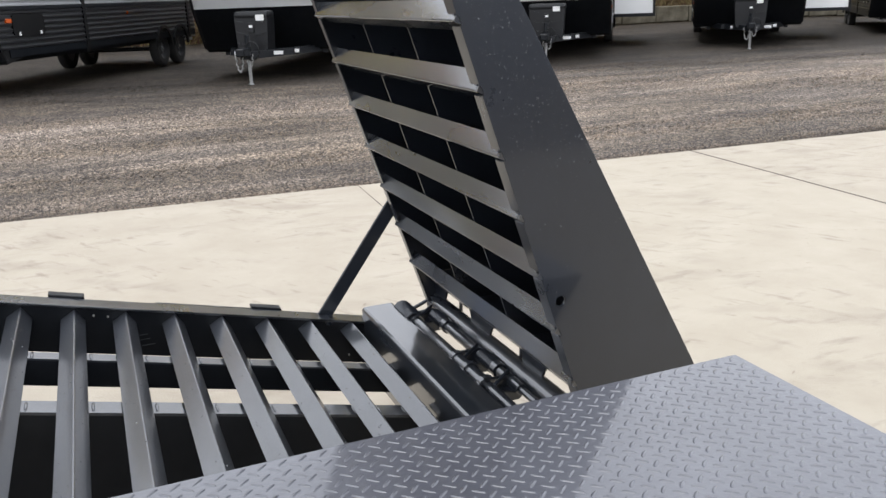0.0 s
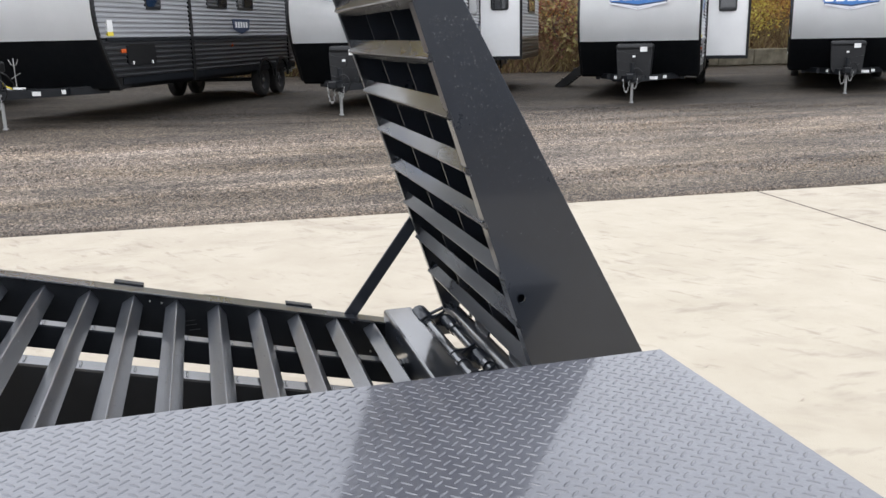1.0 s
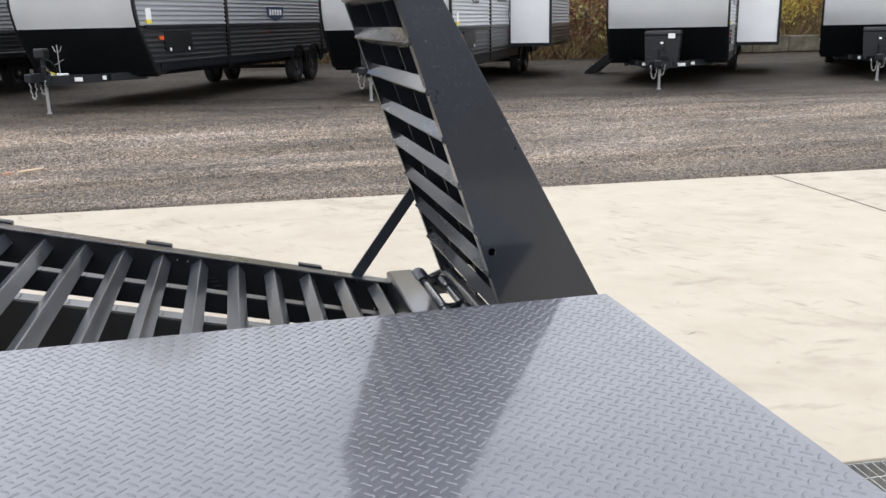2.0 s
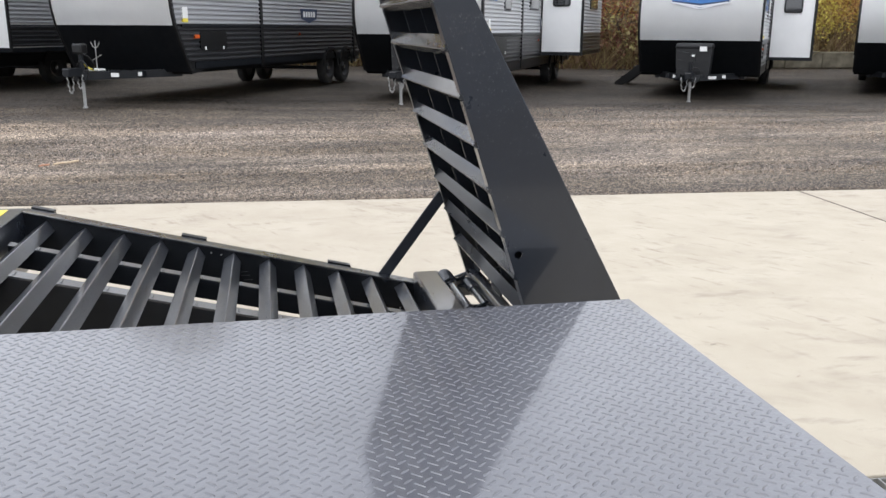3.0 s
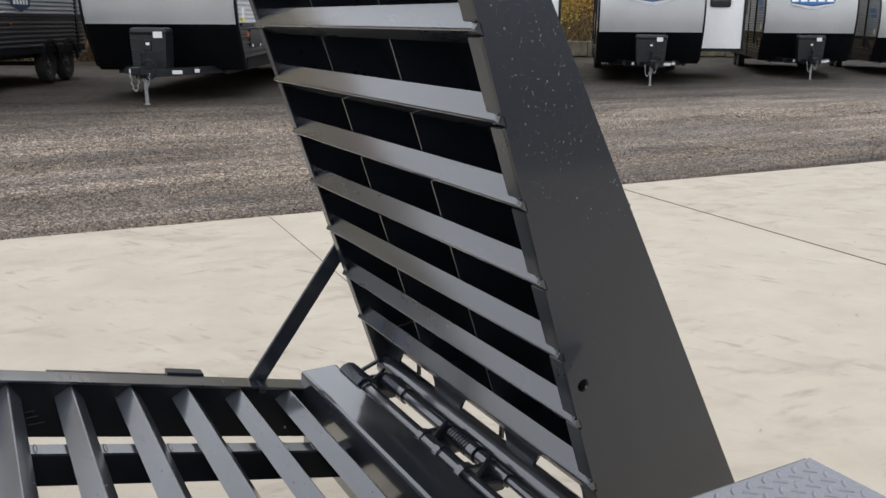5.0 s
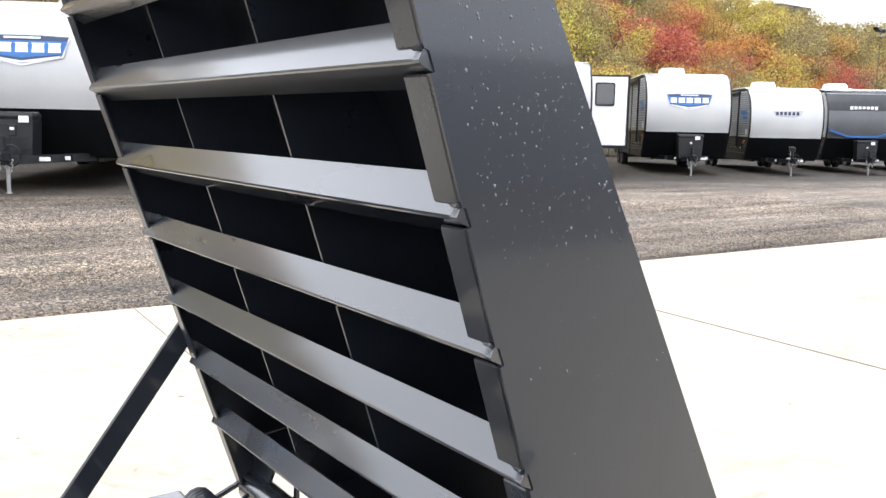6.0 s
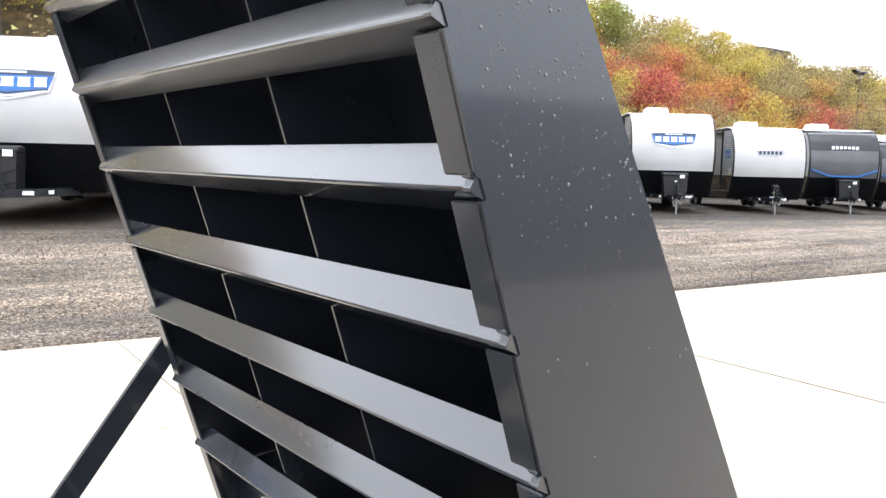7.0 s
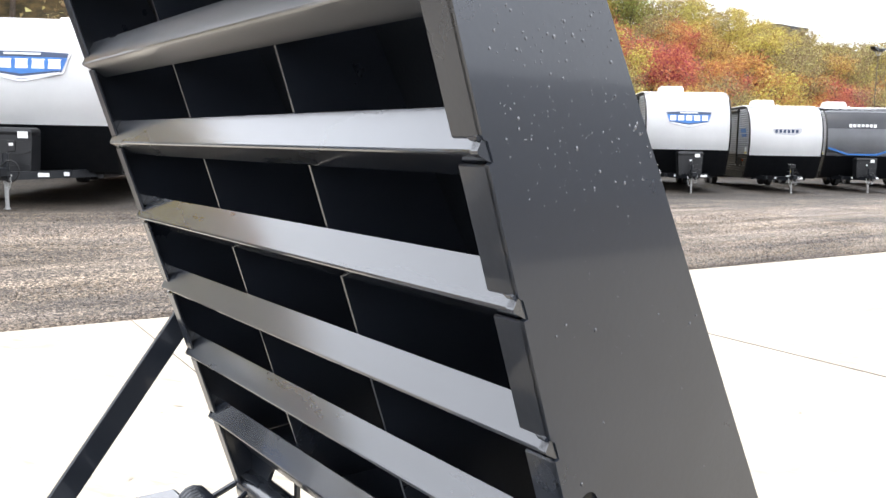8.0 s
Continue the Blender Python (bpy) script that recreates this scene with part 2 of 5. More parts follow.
def concrete_material():
    """Pale broom-finished concrete: faint clouding, smeared tyre dirt in drifts, small stains and fine pores."""
    m = material("broom_finished_concrete", (0.422, 0.374, 0.298), 0.78, dark=(0.365, 0.317, 0.246), scale=2.2, grain=0.3, grain_scale=110,
                 spread=(0.28, 0.66), each=0.03)
    n, l = m.node_tree.nodes, m.node_tree.links
    p = n["Principled BSDF"]
    base = [k for k in l if k.to_socket == p.inputs["Base Color"]][0].from_socket
    where = n.new("ShaderNodeTexCoord")

    def mask(scale, stretch, turn, lo, hi, detail=6, rough=0.6, shift=0.0):
        mp = n.new("ShaderNodeMapping")
        mp.vector_type = "TEXTURE"
        mp.inputs["Scale"].default_value = [1 / k for k in stretch]
        mp.inputs["Rotation"].default_value = (0, 0, turn)
        mp.inputs["Location"].default_value = (shift, 2 * shift, 0)
        l.new(where.outputs["Object"], mp.inputs[0])
        t = n.new("ShaderNodeTexNoise")
        t.inputs["Scale"].default_value, t.inputs["Detail"].default_value, t.inputs["Roughness"].default_value = scale, detail, rough
        l.new(mp.outputs[0], t.inputs["Vector"])
        r = n.new("ShaderNodeMapRange")
        r.inputs[1].default_value, r.inputs[2].default_value = lo, hi
        l.new(t.outputs["Fac"], r.inputs[0])
        return r.outputs[0]

    def product(a, b, k):
        x = n.new("ShaderNodeMath")
        x.operation = "MULTIPLY"
        l.new(a, x.inputs[0])
        l.new(b, x.inputs[1])
        y = n.new("ShaderNodeMath")
        y.operation = "MULTIPLY"
        y.inputs[1].default_value = k
        l.new(x.outputs[0], y.inputs[0])
        return y.outputs[0]

    def over(f, under, colour):
        x = n.new("ShaderNodeMix")
        x.data_type = "RGBA"
        l.new(f, x.inputs["Factor"])
        l.new(under, x.inputs["A"])
        x.inputs["B"].default_value = (*colour, 1)
        return x.outputs["Result"]

    drift = mask(0.55, (1, 1, 1), 0.0, 0.42, 0.56, 3)
    base = over(product(mask(1.3, (1.0, 2.2, 1), -0.45, 0.52, 0.70), drift, 0.40), base, (0.215, 0.175, 0.130))
    base = over(product(mask(2.6, (1.0, 2.6, 1), 0.1, 0.56, 0.70, shift=3.0), drift, 0.5), base, (0.19, 0.155, 0.118))
    base = over(product(mask(3.4, (1.0, 3.4, 1), -1.0, 0.57, 0.68, 4, shift=1.7), mask(0.8, (1, 1, 1), 0.0, 0.44, 0.58, 3, shift=6.0), 0.55), base,
                (0.20, 0.160, 0.118))
    base = over(product(mask(11.0, (1, 2.2, 1), -0.6, 0.62, 0.72, shift=5.0), mask(1.1, (1, 1, 1), 0.0, 0.45, 0.6, shift=8.0), 0.6), base, (0.20, 0.165, 0.125))
    pores = mask(160.0, (1, 1, 1), 0.0, 0.60, 0.75, 3)
    base = over(product(pores, pores, 0.35), base, (0.22, 0.19, 0.15))
    l.new(base, p.inputs["Base Color"])
    return m


CONCRETE = concrete_material()
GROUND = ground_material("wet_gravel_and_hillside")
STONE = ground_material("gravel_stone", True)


# ---- building tools ----
def thing(name, label, category, at=(0, 0, 0), group="", kind="", m=None):
    ob = new(name)
    ob.empty_display_size = 0.1
    ob.matrix_basis = m if m is not None else Matrix.Translation(at)
    return tagged(ob, label, category, group, kind)


def mesh_of(name, bm, mat, smooth=False):
    me = bpy.data.meshes.new(name)
    bmesh.ops.recalc_face_normals(bm, faces=bm.faces)
    bm.to_mesh(me)
    bm.free()
    me.materials.append(mat)
    if smooth:
        for f in me.polygons:
            f.use_smooth = True
        me.set_sharp_from_angle(angle=radians(35))
    return me


def part(name, bm, mat, parent, label="", smooth=False, kind=""):
    me = bm if isinstance(bm, bpy.types.Mesh) else mesh_of(name, bm, mat, smooth)
    ob = new(name, me)
    ob.parent = parent
    return tagged(ob, label, "", "", kind)


def box(x0, x1, y0, y1, z0, z1, bevel=0.0, bm=None):
    bm = bm or bmesh.new()
    v = [bm.verts.new(c) for c in ((x0, y0, z0), (x1, y0, z0), (x1, y1, z0), (x0, y1, z0),
                                   (x0, y0, z1), (x1, y0, z1), (x1, y1, z1), (x0, y1, z1))]
    fs = [bm.faces.new([v[i] for i in q]) for q in ((0, 3, 2, 1), (4, 5, 6, 7), (0, 1, 5, 4), (1, 2, 6, 5), (2, 3, 7, 6), (3, 0, 4, 7))]
    if bevel:
        edges = {e for f in fs for e in f.edges}
        bmesh.ops.bevel(bm, geom=list(edges), offset=bevel, segments=2, profile=0.5, affect="EDGES")
    return bm


def prism(outline, a, b, axis="y", bevel=0.0, bm=None):
    """A flat outline pushed from a to b along an axis. The outline is in (x, z) for y, (y, z) for x, (x, y) for z."""
    bm = bm or bmesh.new()
    place = {"y": lambda p, s: (p[0], s, p[1]), "x": lambda p, s: (s, p[0], p[1]), "z": lambda p, s: (p[0], p[1], s)}[axis]
    lo, hi = [bm.verts.new(place(p, a)) for p in outline], [bm.verts.new(place(p, b)) for p in outline]
    fs = [bm.faces.new(lo), bm.faces.new(hi[::-1])]
    k = len(outline)
    for i in range(k):
        fs.append(bm.faces.new((lo[i], lo[(i + 1) % k], hi[(i + 1) % k], hi[i])))
    if bevel:
        edges = {e for f in fs for e in f.edges}
        bmesh.ops.bevel(bm, geom=list(edges), offset=bevel, segments=1, profile=0.5, affect="EDGES")
    return bm


def rod(p, q, r, sides=14, bm=None, r2=None):
    bm = bm or bmesh.new()
    p, q = Vector(p), Vector(q)
    m = Matrix.Translation((p + q) / 2) @ (q - p).to_track_quat("Z", "Y").to_matrix().to_4x4()
    bmesh.ops.create_cone(bm, cap_ends=True, segments=sides, radius1=r, radius2=r if r2 is None else r2, depth=(q - p).length, matrix=m)
    return bm


def pipe(points, r, sides=8, bm=None):
    """A round bar along a line of points."""
    bm = bm or bmesh.new()
    pts = [Vector(p) for p in points]
    rings = []
    for i, p in enumerate(pts):
        d = (pts[min(i + 1, len(pts) - 1)] - pts[max(i - 1, 0)]).normalized()
        side = d.cross(Vector((0.31, 0.17, 0.93))).normalized()
        up = side.cross(d)
        rings.append([bm.verts.new(p + r * (math.cos(a) * side + math.sin(a) * up)) for a in (2 * math.pi * k / sides for k in range(sides))])
    for a, b in zip(rings, rings[1:]):
        for k in range(sides):
            bm.faces.new((a[k], a[(k + 1) % sides], b[(k + 1) % sides], b[k]))
    bm.faces.new(rings[0][::-1])
    bm.faces.new(rings[-1])
    return bm


def lathe(profile, sides=28, bm=None, caps=True):
    """A profile of (radius, x) turned round the x axis."""
    bm = bm or bmesh.new()
    rings = [[bm.verts.new((x, r * math.cos(2 * math.pi * k / sides), r * math.sin(2 * math.pi * k / sides))) for k in range(sides)] for r, x in profile]
    for a, b in zip(rings, rings[1:]):
        for k in range(sides):
            bm.faces.new((a[k], a[(k + 1) % sides], b[(k + 1) % sides], b[k]))
    if caps:
        bm.faces.new(rings[0][::-1])
        bm.faces.new(rings[-1])
    return bm


def rounded(w, h, r, n=4):
    """A rounded rectangle's outline about the origin."""
    out = []
    for cx, cy, a0 in ((w / 2 - r, h / 2 - r, 0), (-w / 2 + r, h / 2 - r, 90), (-w / 2 + r, -h / 2 + r, 180), (w / 2 - r, -h / 2 + r, 270)):
        out += [(cx + r * math.cos(radians(a0 + 90 * k / n)), cy + r * math.sin(radians(a0 + 90 * k / n))) for k in range(n + 1)]
    return out


# ---- ground, slab and hill ----
EDGE0, EDGE_SLOPE = 5.885, -0.072          # the slab's far edge: y = EDGE0 + EDGE_SLOPE x


def smooth(a, b, v):
    t = np.clip((v - a) / (b - a), 0, 1)
    return t * t * (3 - 2 * t)


def lot_height(x, y):
    """The gravel lot rises a little towards the row of caravans and falls away along it; behind the wall the hillside climbs."""
    x, y = np.asarray(x, float), np.asarray(y, float)
    edge = EDGE0 + EDGE_SLOPE * x
    rise = np.interp(x, (-40, -10, -4, 2, 8, 14, 20, 26, 32, 60), (0.5, 0.44, 0.39, 0.27, 0.16, 0.1, 0.05, -0.03, -0.16, -0.6))
    h = -0.012 + rise * smooth(0, 6.5, y - edge) + 0.018 * np.clip(y - 15.5, 0, 12)
    h = np.where(y < edge, -0.06, h)
    ridge = np.interp(x, (-60, -38, -26, -14, -4, 10, 28, 45, 62, 80, 120, 200), (3.5, 4.5, 7.5, 10.4, 10.4, 10.4, 10.4, 10.6, 10.5, 9.6, 8.8, 8.0))
    h = h + ridge * smooth(27.2, 50, y) + 0.5 * smooth(27.0, 27.6, y)
    return h


def build_ground():
    xs = np.unique(np.concatenate([np.linspace(-900, -40, 12), np.arange(-40, 60, 0.5), np.arange(60, 130, 2.0), np.linspace(130, 1500, 14)]))
    ys = np.unique(np.concatenate([np.linspace(-900, -20, 10), np.arange(-20, 4, 2.0), np.arange(4, 16, 0.25), np.arange(16, 60, 0.8), np.linspace(60, 1500, 16)]))
    X, Y = np.meshgrid(xs, ys)
    Z = lot_height(X, Y)
    near = smooth(0.1, 1.0, Y - (EDGE0 + EDGE_SLOPE * X)) * (Y < 27)
    tracks = np.array([noise.noise(Vector((x * 0.12, y * 1.3, 3.1))) for x, y in zip(X.ravel(), Y.ravel())]).reshape(X.shape)
    lumps = np.array([noise.noise(Vector((x * 0.25, y * 0.25, 7.7))) for x, y in zip(X.ravel(), Y.ravel())]).reshape(X.shape)
    Z = Z + near * 0.022 * tracks + (Y > 29) * 0.9 * lumps * smooth(29, 36, Y)
    k = len(xs)
    verts = np.stack([X.ravel(), Y.ravel(), Z.ravel()], 1)
    faces = [(j * k + i, j * k + i + 1, (j + 1) * k + i + 1, (j + 1) * k + i) for j in range(len(ys) - 1) for i in range(k - 1)]
    me = bpy.data.meshes.new("ground")
    me.from_pydata(verts.tolist(), [], faces)
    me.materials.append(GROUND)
    for f in me.polygons:
        f.use_smooth = True
    tagged(new("ground", me), "wet grey-brown gravel lot running into a wooded hillside", "ground", kind="structure")


build_ground()


def stones(name, label, count, where, size, mat, seed):
    """Loose stones, each a squashed eight-sided lump."""
    rng = np.random.default_rng(seed)
    x, y = where(rng, count)
    s = size(rng, count)
    z = lot_height(x, y) + s * 0.1
    base = np.array([(1, 0, 0), (0, 1, 0), (-1, 0, 0), (0, -1, 0), (0, 0, 1), (0, 0, -1)], float)
    tri = np.array([(0, 1, 4), (1, 2, 4), (2, 3, 4), (3, 0, 4), (1, 0, 5), (2, 1, 5), (3, 2, 5), (0, 3, 5)])
    a = rng.uniform(0, 6.28, count)
    v = base[None] * (s[:, None, None] * rng.uniform(0.55, 1.25, (count, 6, 1))) * np.array([1, 0.8, 0.6])
    c, d = np.cos(a)[:, None], np.sin(a)[:, None]
    v = np.stack([v[..., 0] * c - v[..., 1] * d + x[:, None], v[..., 0] * d + v[..., 1] * c + y[:, None], v[..., 2] + z[:, None]], -1)
    f = (tri[None] + 6 * np.arange(count)[:, None, None]).reshape(-1, 3)
    me = bpy.data.meshes.new(name)
    me.from_pydata(v.reshape(-1, 3).tolist(), [], f.tolist())
    me.materials.append(mat)
    tagged(new(name, me), label, "gravel", kind="stuff")


def lot_spread(rng, n):
    x = rng.uniform(-6, 15, n)
    return x, EDGE0 + EDGE_SLOPE * x + 0.02 + 8.5 * rng.uniform(0, 1, n) ** 1.5


stones("gravel", "loose grey-brown crushed stone on the lot", 95000, lot_spread,
       lambda r, n: 0.007 + 0.014 * r.uniform(0, 1, n) ** 3, STONE, 4)


def edge_spread(rng, n):
    x = rng.uniform(-6, 16, n)
    return x, EDGE0 + EDGE_SLOPE * x + 0.03 + 0.5 * np.abs(rng.normal(0, 1, n))


stones("edge_gravel", "dark loose stone heaped along the slab edge", 6000, edge_spread,
       lambda r, n: 0.007 + 0.011 * r.uniform(0, 1, n) ** 2, STONE, 5)

# the slab: bays of poured concrete with open joints between them
slab = thing("concrete_slab", "pale cream broom-finished concrete slab with sawn joints", "pavement", kind="structure",
             m=Matrix.Translation((4.80, EDGE0 + EDGE_SLOPE * 4.80, 0)) @ Matrix.Rotation(math.atan(EDGE_SLOPE), 4, "Z"))
DRAIN = (-5.967, -5.667)        # the channel across one bay
cuts = [(-18.0, 0.008), (-11.0, 0.008), (-3.52, 0.003), (0.0, 0.013), (3.5, 0.005), (7.0, 0.005), (10.5, 0.005), (14.0, 0.007), (17.5, 0.007), (24.5, 0.007)]
for (xa, ga), (xb, gb) in zip(cuts, cuts[1:]):
    if xa == -3.52:             # this bay is parted by the drain
        part("bay", box(xa + ga, xb - gb, DRAIN[1], -0.01, -0.14, 0.0, 0.005), CONCRETE, slab)
        part("bay", box(xa + ga, xb - gb, -12.0, DRAIN[0], -0.14, 0.0, 0.005), CONCRETE, slab)
    else:
        part("bay", box(xa + ga, xb - gb, -12.0, -0.01, -0.14, 0.0, 0.002), CONCRETE, slab)
bed = box(-17.4, 24.4, DRAIN[1] + 0.05, -0.05, -0.16, -0.0012)
box(-17.4, 24.4, -11.95, DRAIN[0] - 0.05, -0.16, -0.0012, bm=bed)
box(-17.4, -3.56, DRAIN[0] - 0.05, DRAIN[1] + 0.05, -0.16, -0.0012, bm=bed)
box(0.04, 24.4, DRAIN[0] - 0.05, DRAIN[1] + 0.05, -0.16, -0.0012, bm=bed)
part("slab_bed", bed, JOINT, slab)
part("drain_floor", box(-3.51, -0.02, DRAIN[0] - 0.01, DRAIN[1] + 0.01, -0.058, -0.05), CONCRETE, slab, "damp floor of the drain channel")


def drain_grate(length, pitch=0.0393):
    """A panel of bar grating: bars on edge tied by two twisted rods."""
    depth = DRAIN[1] - DRAIN[0]
    g = thing("drain_grate", "galvanised steel bar grating over a drain channel in the slab", "grate", group="drain grates",
              m=slab.matrix_basis @ Matrix.Translation((-3.495, DRAIN[0], -0.004)))
    bar = box(-0.002, 0.002, 0.014, depth - 0.014, -0.030, 0.0, 0.0008)
    me = mesh_of("bearing_bar", bar, GALV)
    for k in range(int(length / pitch) + 1):
        ob = new("bearing_bar", me)
        ob.parent = g
        ob.location = (0.0075 + pitch * k, 0, 0)
    for y in (depth - 0.115, depth - 0.215):
        rods = bmesh.new()
        for k in range(int(length / 0.02)):
            a = k * 0.8
            rod((0.02 * k, y + 0.0008 * math.cos(a), -0.0042 + 0.0008 * math.sin(a)),
                (0.02 * k + 0.0205, y + 0.0008 * math.cos(a + 0.8), -0.0042 + 0.0008 * math.sin(a + 0.8)), 0.0034, 6, rods)
        part("cross_rod", rods, GALV, g)
    for y in (0.004, depth - 0.009):
        part("seat_angle", box(0.0, length, y, y + 0.005, -0.034, -0.006, 0.0008), GALV, g)
    return g


grate = drain_grate(1.14)
for k in (1, 2):
    copy_thing(grate, grate.matrix_basis @ Matrix.Translation((1.16 * k, 0, 0)))

scuffs = bmesh.new()
rng = random.Random(12)
for _ in range(150):
    x, y = rng.gauss(5.2, 1.3), rng.gauss(2.6, 1.4)
    if rng.random() < 0.45:
        x, y = rng.uniform(1.0, 8.5), rng.uniform(-2.5, 5.0)
    if rng.random() < 0.18:
        x, y = rng.uniform(-3.0, 1.5), rng.uniform(2.2, 5.3)
    if y > EDGE0 + EDGE_SLOPE * x - 0.1:
        continue
    w, h, a = rng.uniform(0.006, 0.034), rng.uniform(0.003, 0.008), rng.gauss(0.3, 0.7)
    pts = []
    for k in range(9):
        t = 2 * math.pi * k / 9
        u, v = w * math.cos(t) * rng.uniform(0.6, 1.2), h * math.sin(t) * rng.uniform(0.5, 1.3)
        pts.append(scuffs.verts.new((x + u * math.cos(a) - v * math.sin(a), y + u * math.sin(a) + v * math.cos(a), 0.0032)))
    scuffs.faces.new(pts)
me = mesh_of("scuff_marks", scuffs, STREAK)
tagged(new("scuff_marks", me), "small brown scuffs and dirt specks on the slab", "dirt", kind="stuff")

# an unseen wall, added behind the camera to shape reflections in the ramp side
WALL_GREY = material("reflection_wall_grey", (0.27, 0.275, 0.285), 0.6, dark=(0.2, 0.205, 0.21), scale=0.6, stretch=(1, 1, 0.2))
tagged(new("wall_south", mesh_of("wall_south", prism([(-36 + 0.5 * k, -15.0 - (0.06 if k % 2 else 0.0)) for k in range(161)] + [(44, -18), (-36, -18)], -0.1, 3.0, "z"), WALL_GREY)),
       "added unseen wall, plain grey and ribbed, for the ramp side's reflections", "wall", kind="structure")

# ---- the equipment trailer ----
RW = 1.11                       # a ramp's width
PX, PZ = 0.155, 0.575           # the ramps' hinge line
LEAN_F, LEAN_B = 0.321, 0.54    # how far the ramp's two faces lean for each metre up


def front_x(z):
    return -LEAN_F * (z - 1.034)


def back_x(z):
    return 0.156 - LEAN_B * (z - 1.288)


UP = Vector((-LEAN_F, 0, 1)).normalized()
OUT = Vector((-UP.z, 0, UP.x))          # out of the cleated face
PITCH = 0.148
CLEATS = [1.034 + UP.z * PITCH * k for k in range(-2, 8)]


def angle_bar(apex, along, out, leg, thick, y0, y1, bm=None):
    """A length of angle iron across the trailer, its ridge at apex and pointing out."""
    a, o = Vector(along), Vector(out)
    p1, p2 = (a - o).normalized(), (-a - o).normalized()
    ap = Vector(apex)
    inner = ap - o * thick * math.sqrt(2)
    ends = [ap, ap + p1 * leg, ap + p1 * leg + p2 * thick, inner, ap + p2 * leg + p1 * thick, ap + p2 * leg]
    # the rolled ridge is eased with two extra points
    r = thick * 0.55
    ring = [ap + p1 * r, ends[1], ends[2], inner, ends[4], ends[5], ap + p2 * r, ap + (p1 + p2) * r * 0.3]
    return prism([(p.x, p.z) for p in ring], y0, y1, "y", bm=bm)


def tread_mesh(length, width, pitch=(0.0345, 0.0335), first=(0.0049, 0.0265), edge=0.0135):
    """Raised lugs of tread plate, two crossed sets slanting to the sides, in the plane z = 0 from (0, 0)."""
    I, J = np.meshgrid(np.arange(-1, int(length / pitch[0]) + 2), np.arange(-1, int(width / pitch[1]) + 2))
    a = np.arange(12) * math.pi / 6
    bow = lambda x: 0.0011 * (1 - (x / 0.012) ** 2)
    lx, tx = 0.0122 * np.sign(np.cos(a)) * np.abs(np.cos(a)) ** 0.75, 0.0106 * np.sign(np.cos(a)) * np.abs(np.cos(a)) ** 0.75
    low = np.stack([lx, 0.0035 * np.sin(a) + bow(lx), 0 * a], 1)
    top = np.stack([tx, 0.0018 * np.sin(a) + bow(tx), 0 * a + 0.0013], 1)
    shape = np.concatenate([low, top])
    made = []
    for off, turn in ((0.0, -0.73), (0.5, 0.75)):
        cx, cy = (first[0] + (I.ravel() + off) * pitch[0]), (first[1] + (J.ravel() + off) * pitch[1])
        keep = (cx > edge) & (cx < length - edge) & (cy > edge) & (cy < width - edge)
        c, d = math.cos(turn), math.sin(turn)
        v = np.stack([shape[:, 0] * c - shape[:, 1] * d, shape[:, 0] * d + shape[:, 1] * c, shape[:, 2]], 1)
        made.append(v[None] + np.stack([cx[keep], cy[keep], 0 * cx[keep]], 1)[:, None])
    v = np.concatenate(made)
    count = len(v)
    quads = [(k, (k + 1) % 12, 12 + (k + 1) % 12, 12 + k) for k in range(12)]
    faces = [tuple(i * 24 + k for k in q) for i in range(count) for q in quads] + [tuple(i * 24 + 12 + k for k in range(12)) for i in range(count)]
    me = bpy.data.meshes.new("tread_pattern")
    me.from_pydata(v.reshape(-1, 3).tolist(), [], faces)
    me.materials.append(PLATE)
    for f in me.polygons:
        f.use_smooth = True
    return me


def holed(line, centre, r, y0, y1):
    """A flat outline in (x, z) with one round hole, given thickness across."""
    bm = bmesh.new()
    rings = [[bm.verts.new((x, y0, z)) for x, z in line],
             [bm.verts.new((centre[0] + r * math.cos(k * math.pi / 8), y0, centre[1] + r * math.sin(k * math.pi / 8))) for k in range(16)]]
    edges = [bm.edges.new((a, b)) for ring in rings for a, b in zip(ring, ring[1:] + ring[:1])]
    bmesh.ops.triangle_fill(bm, use_beauty=True, use_dissolve=False, edges=edges)
    made = bmesh.ops.extrude_face_region(bm, geom=bm.faces[:])
    bmesh.ops.translate(bm, vec=(0, y1 - y0, 0), verts=[v for v in made["geom"] if isinstance(v, bmesh.types.BMVert)])
    return bm


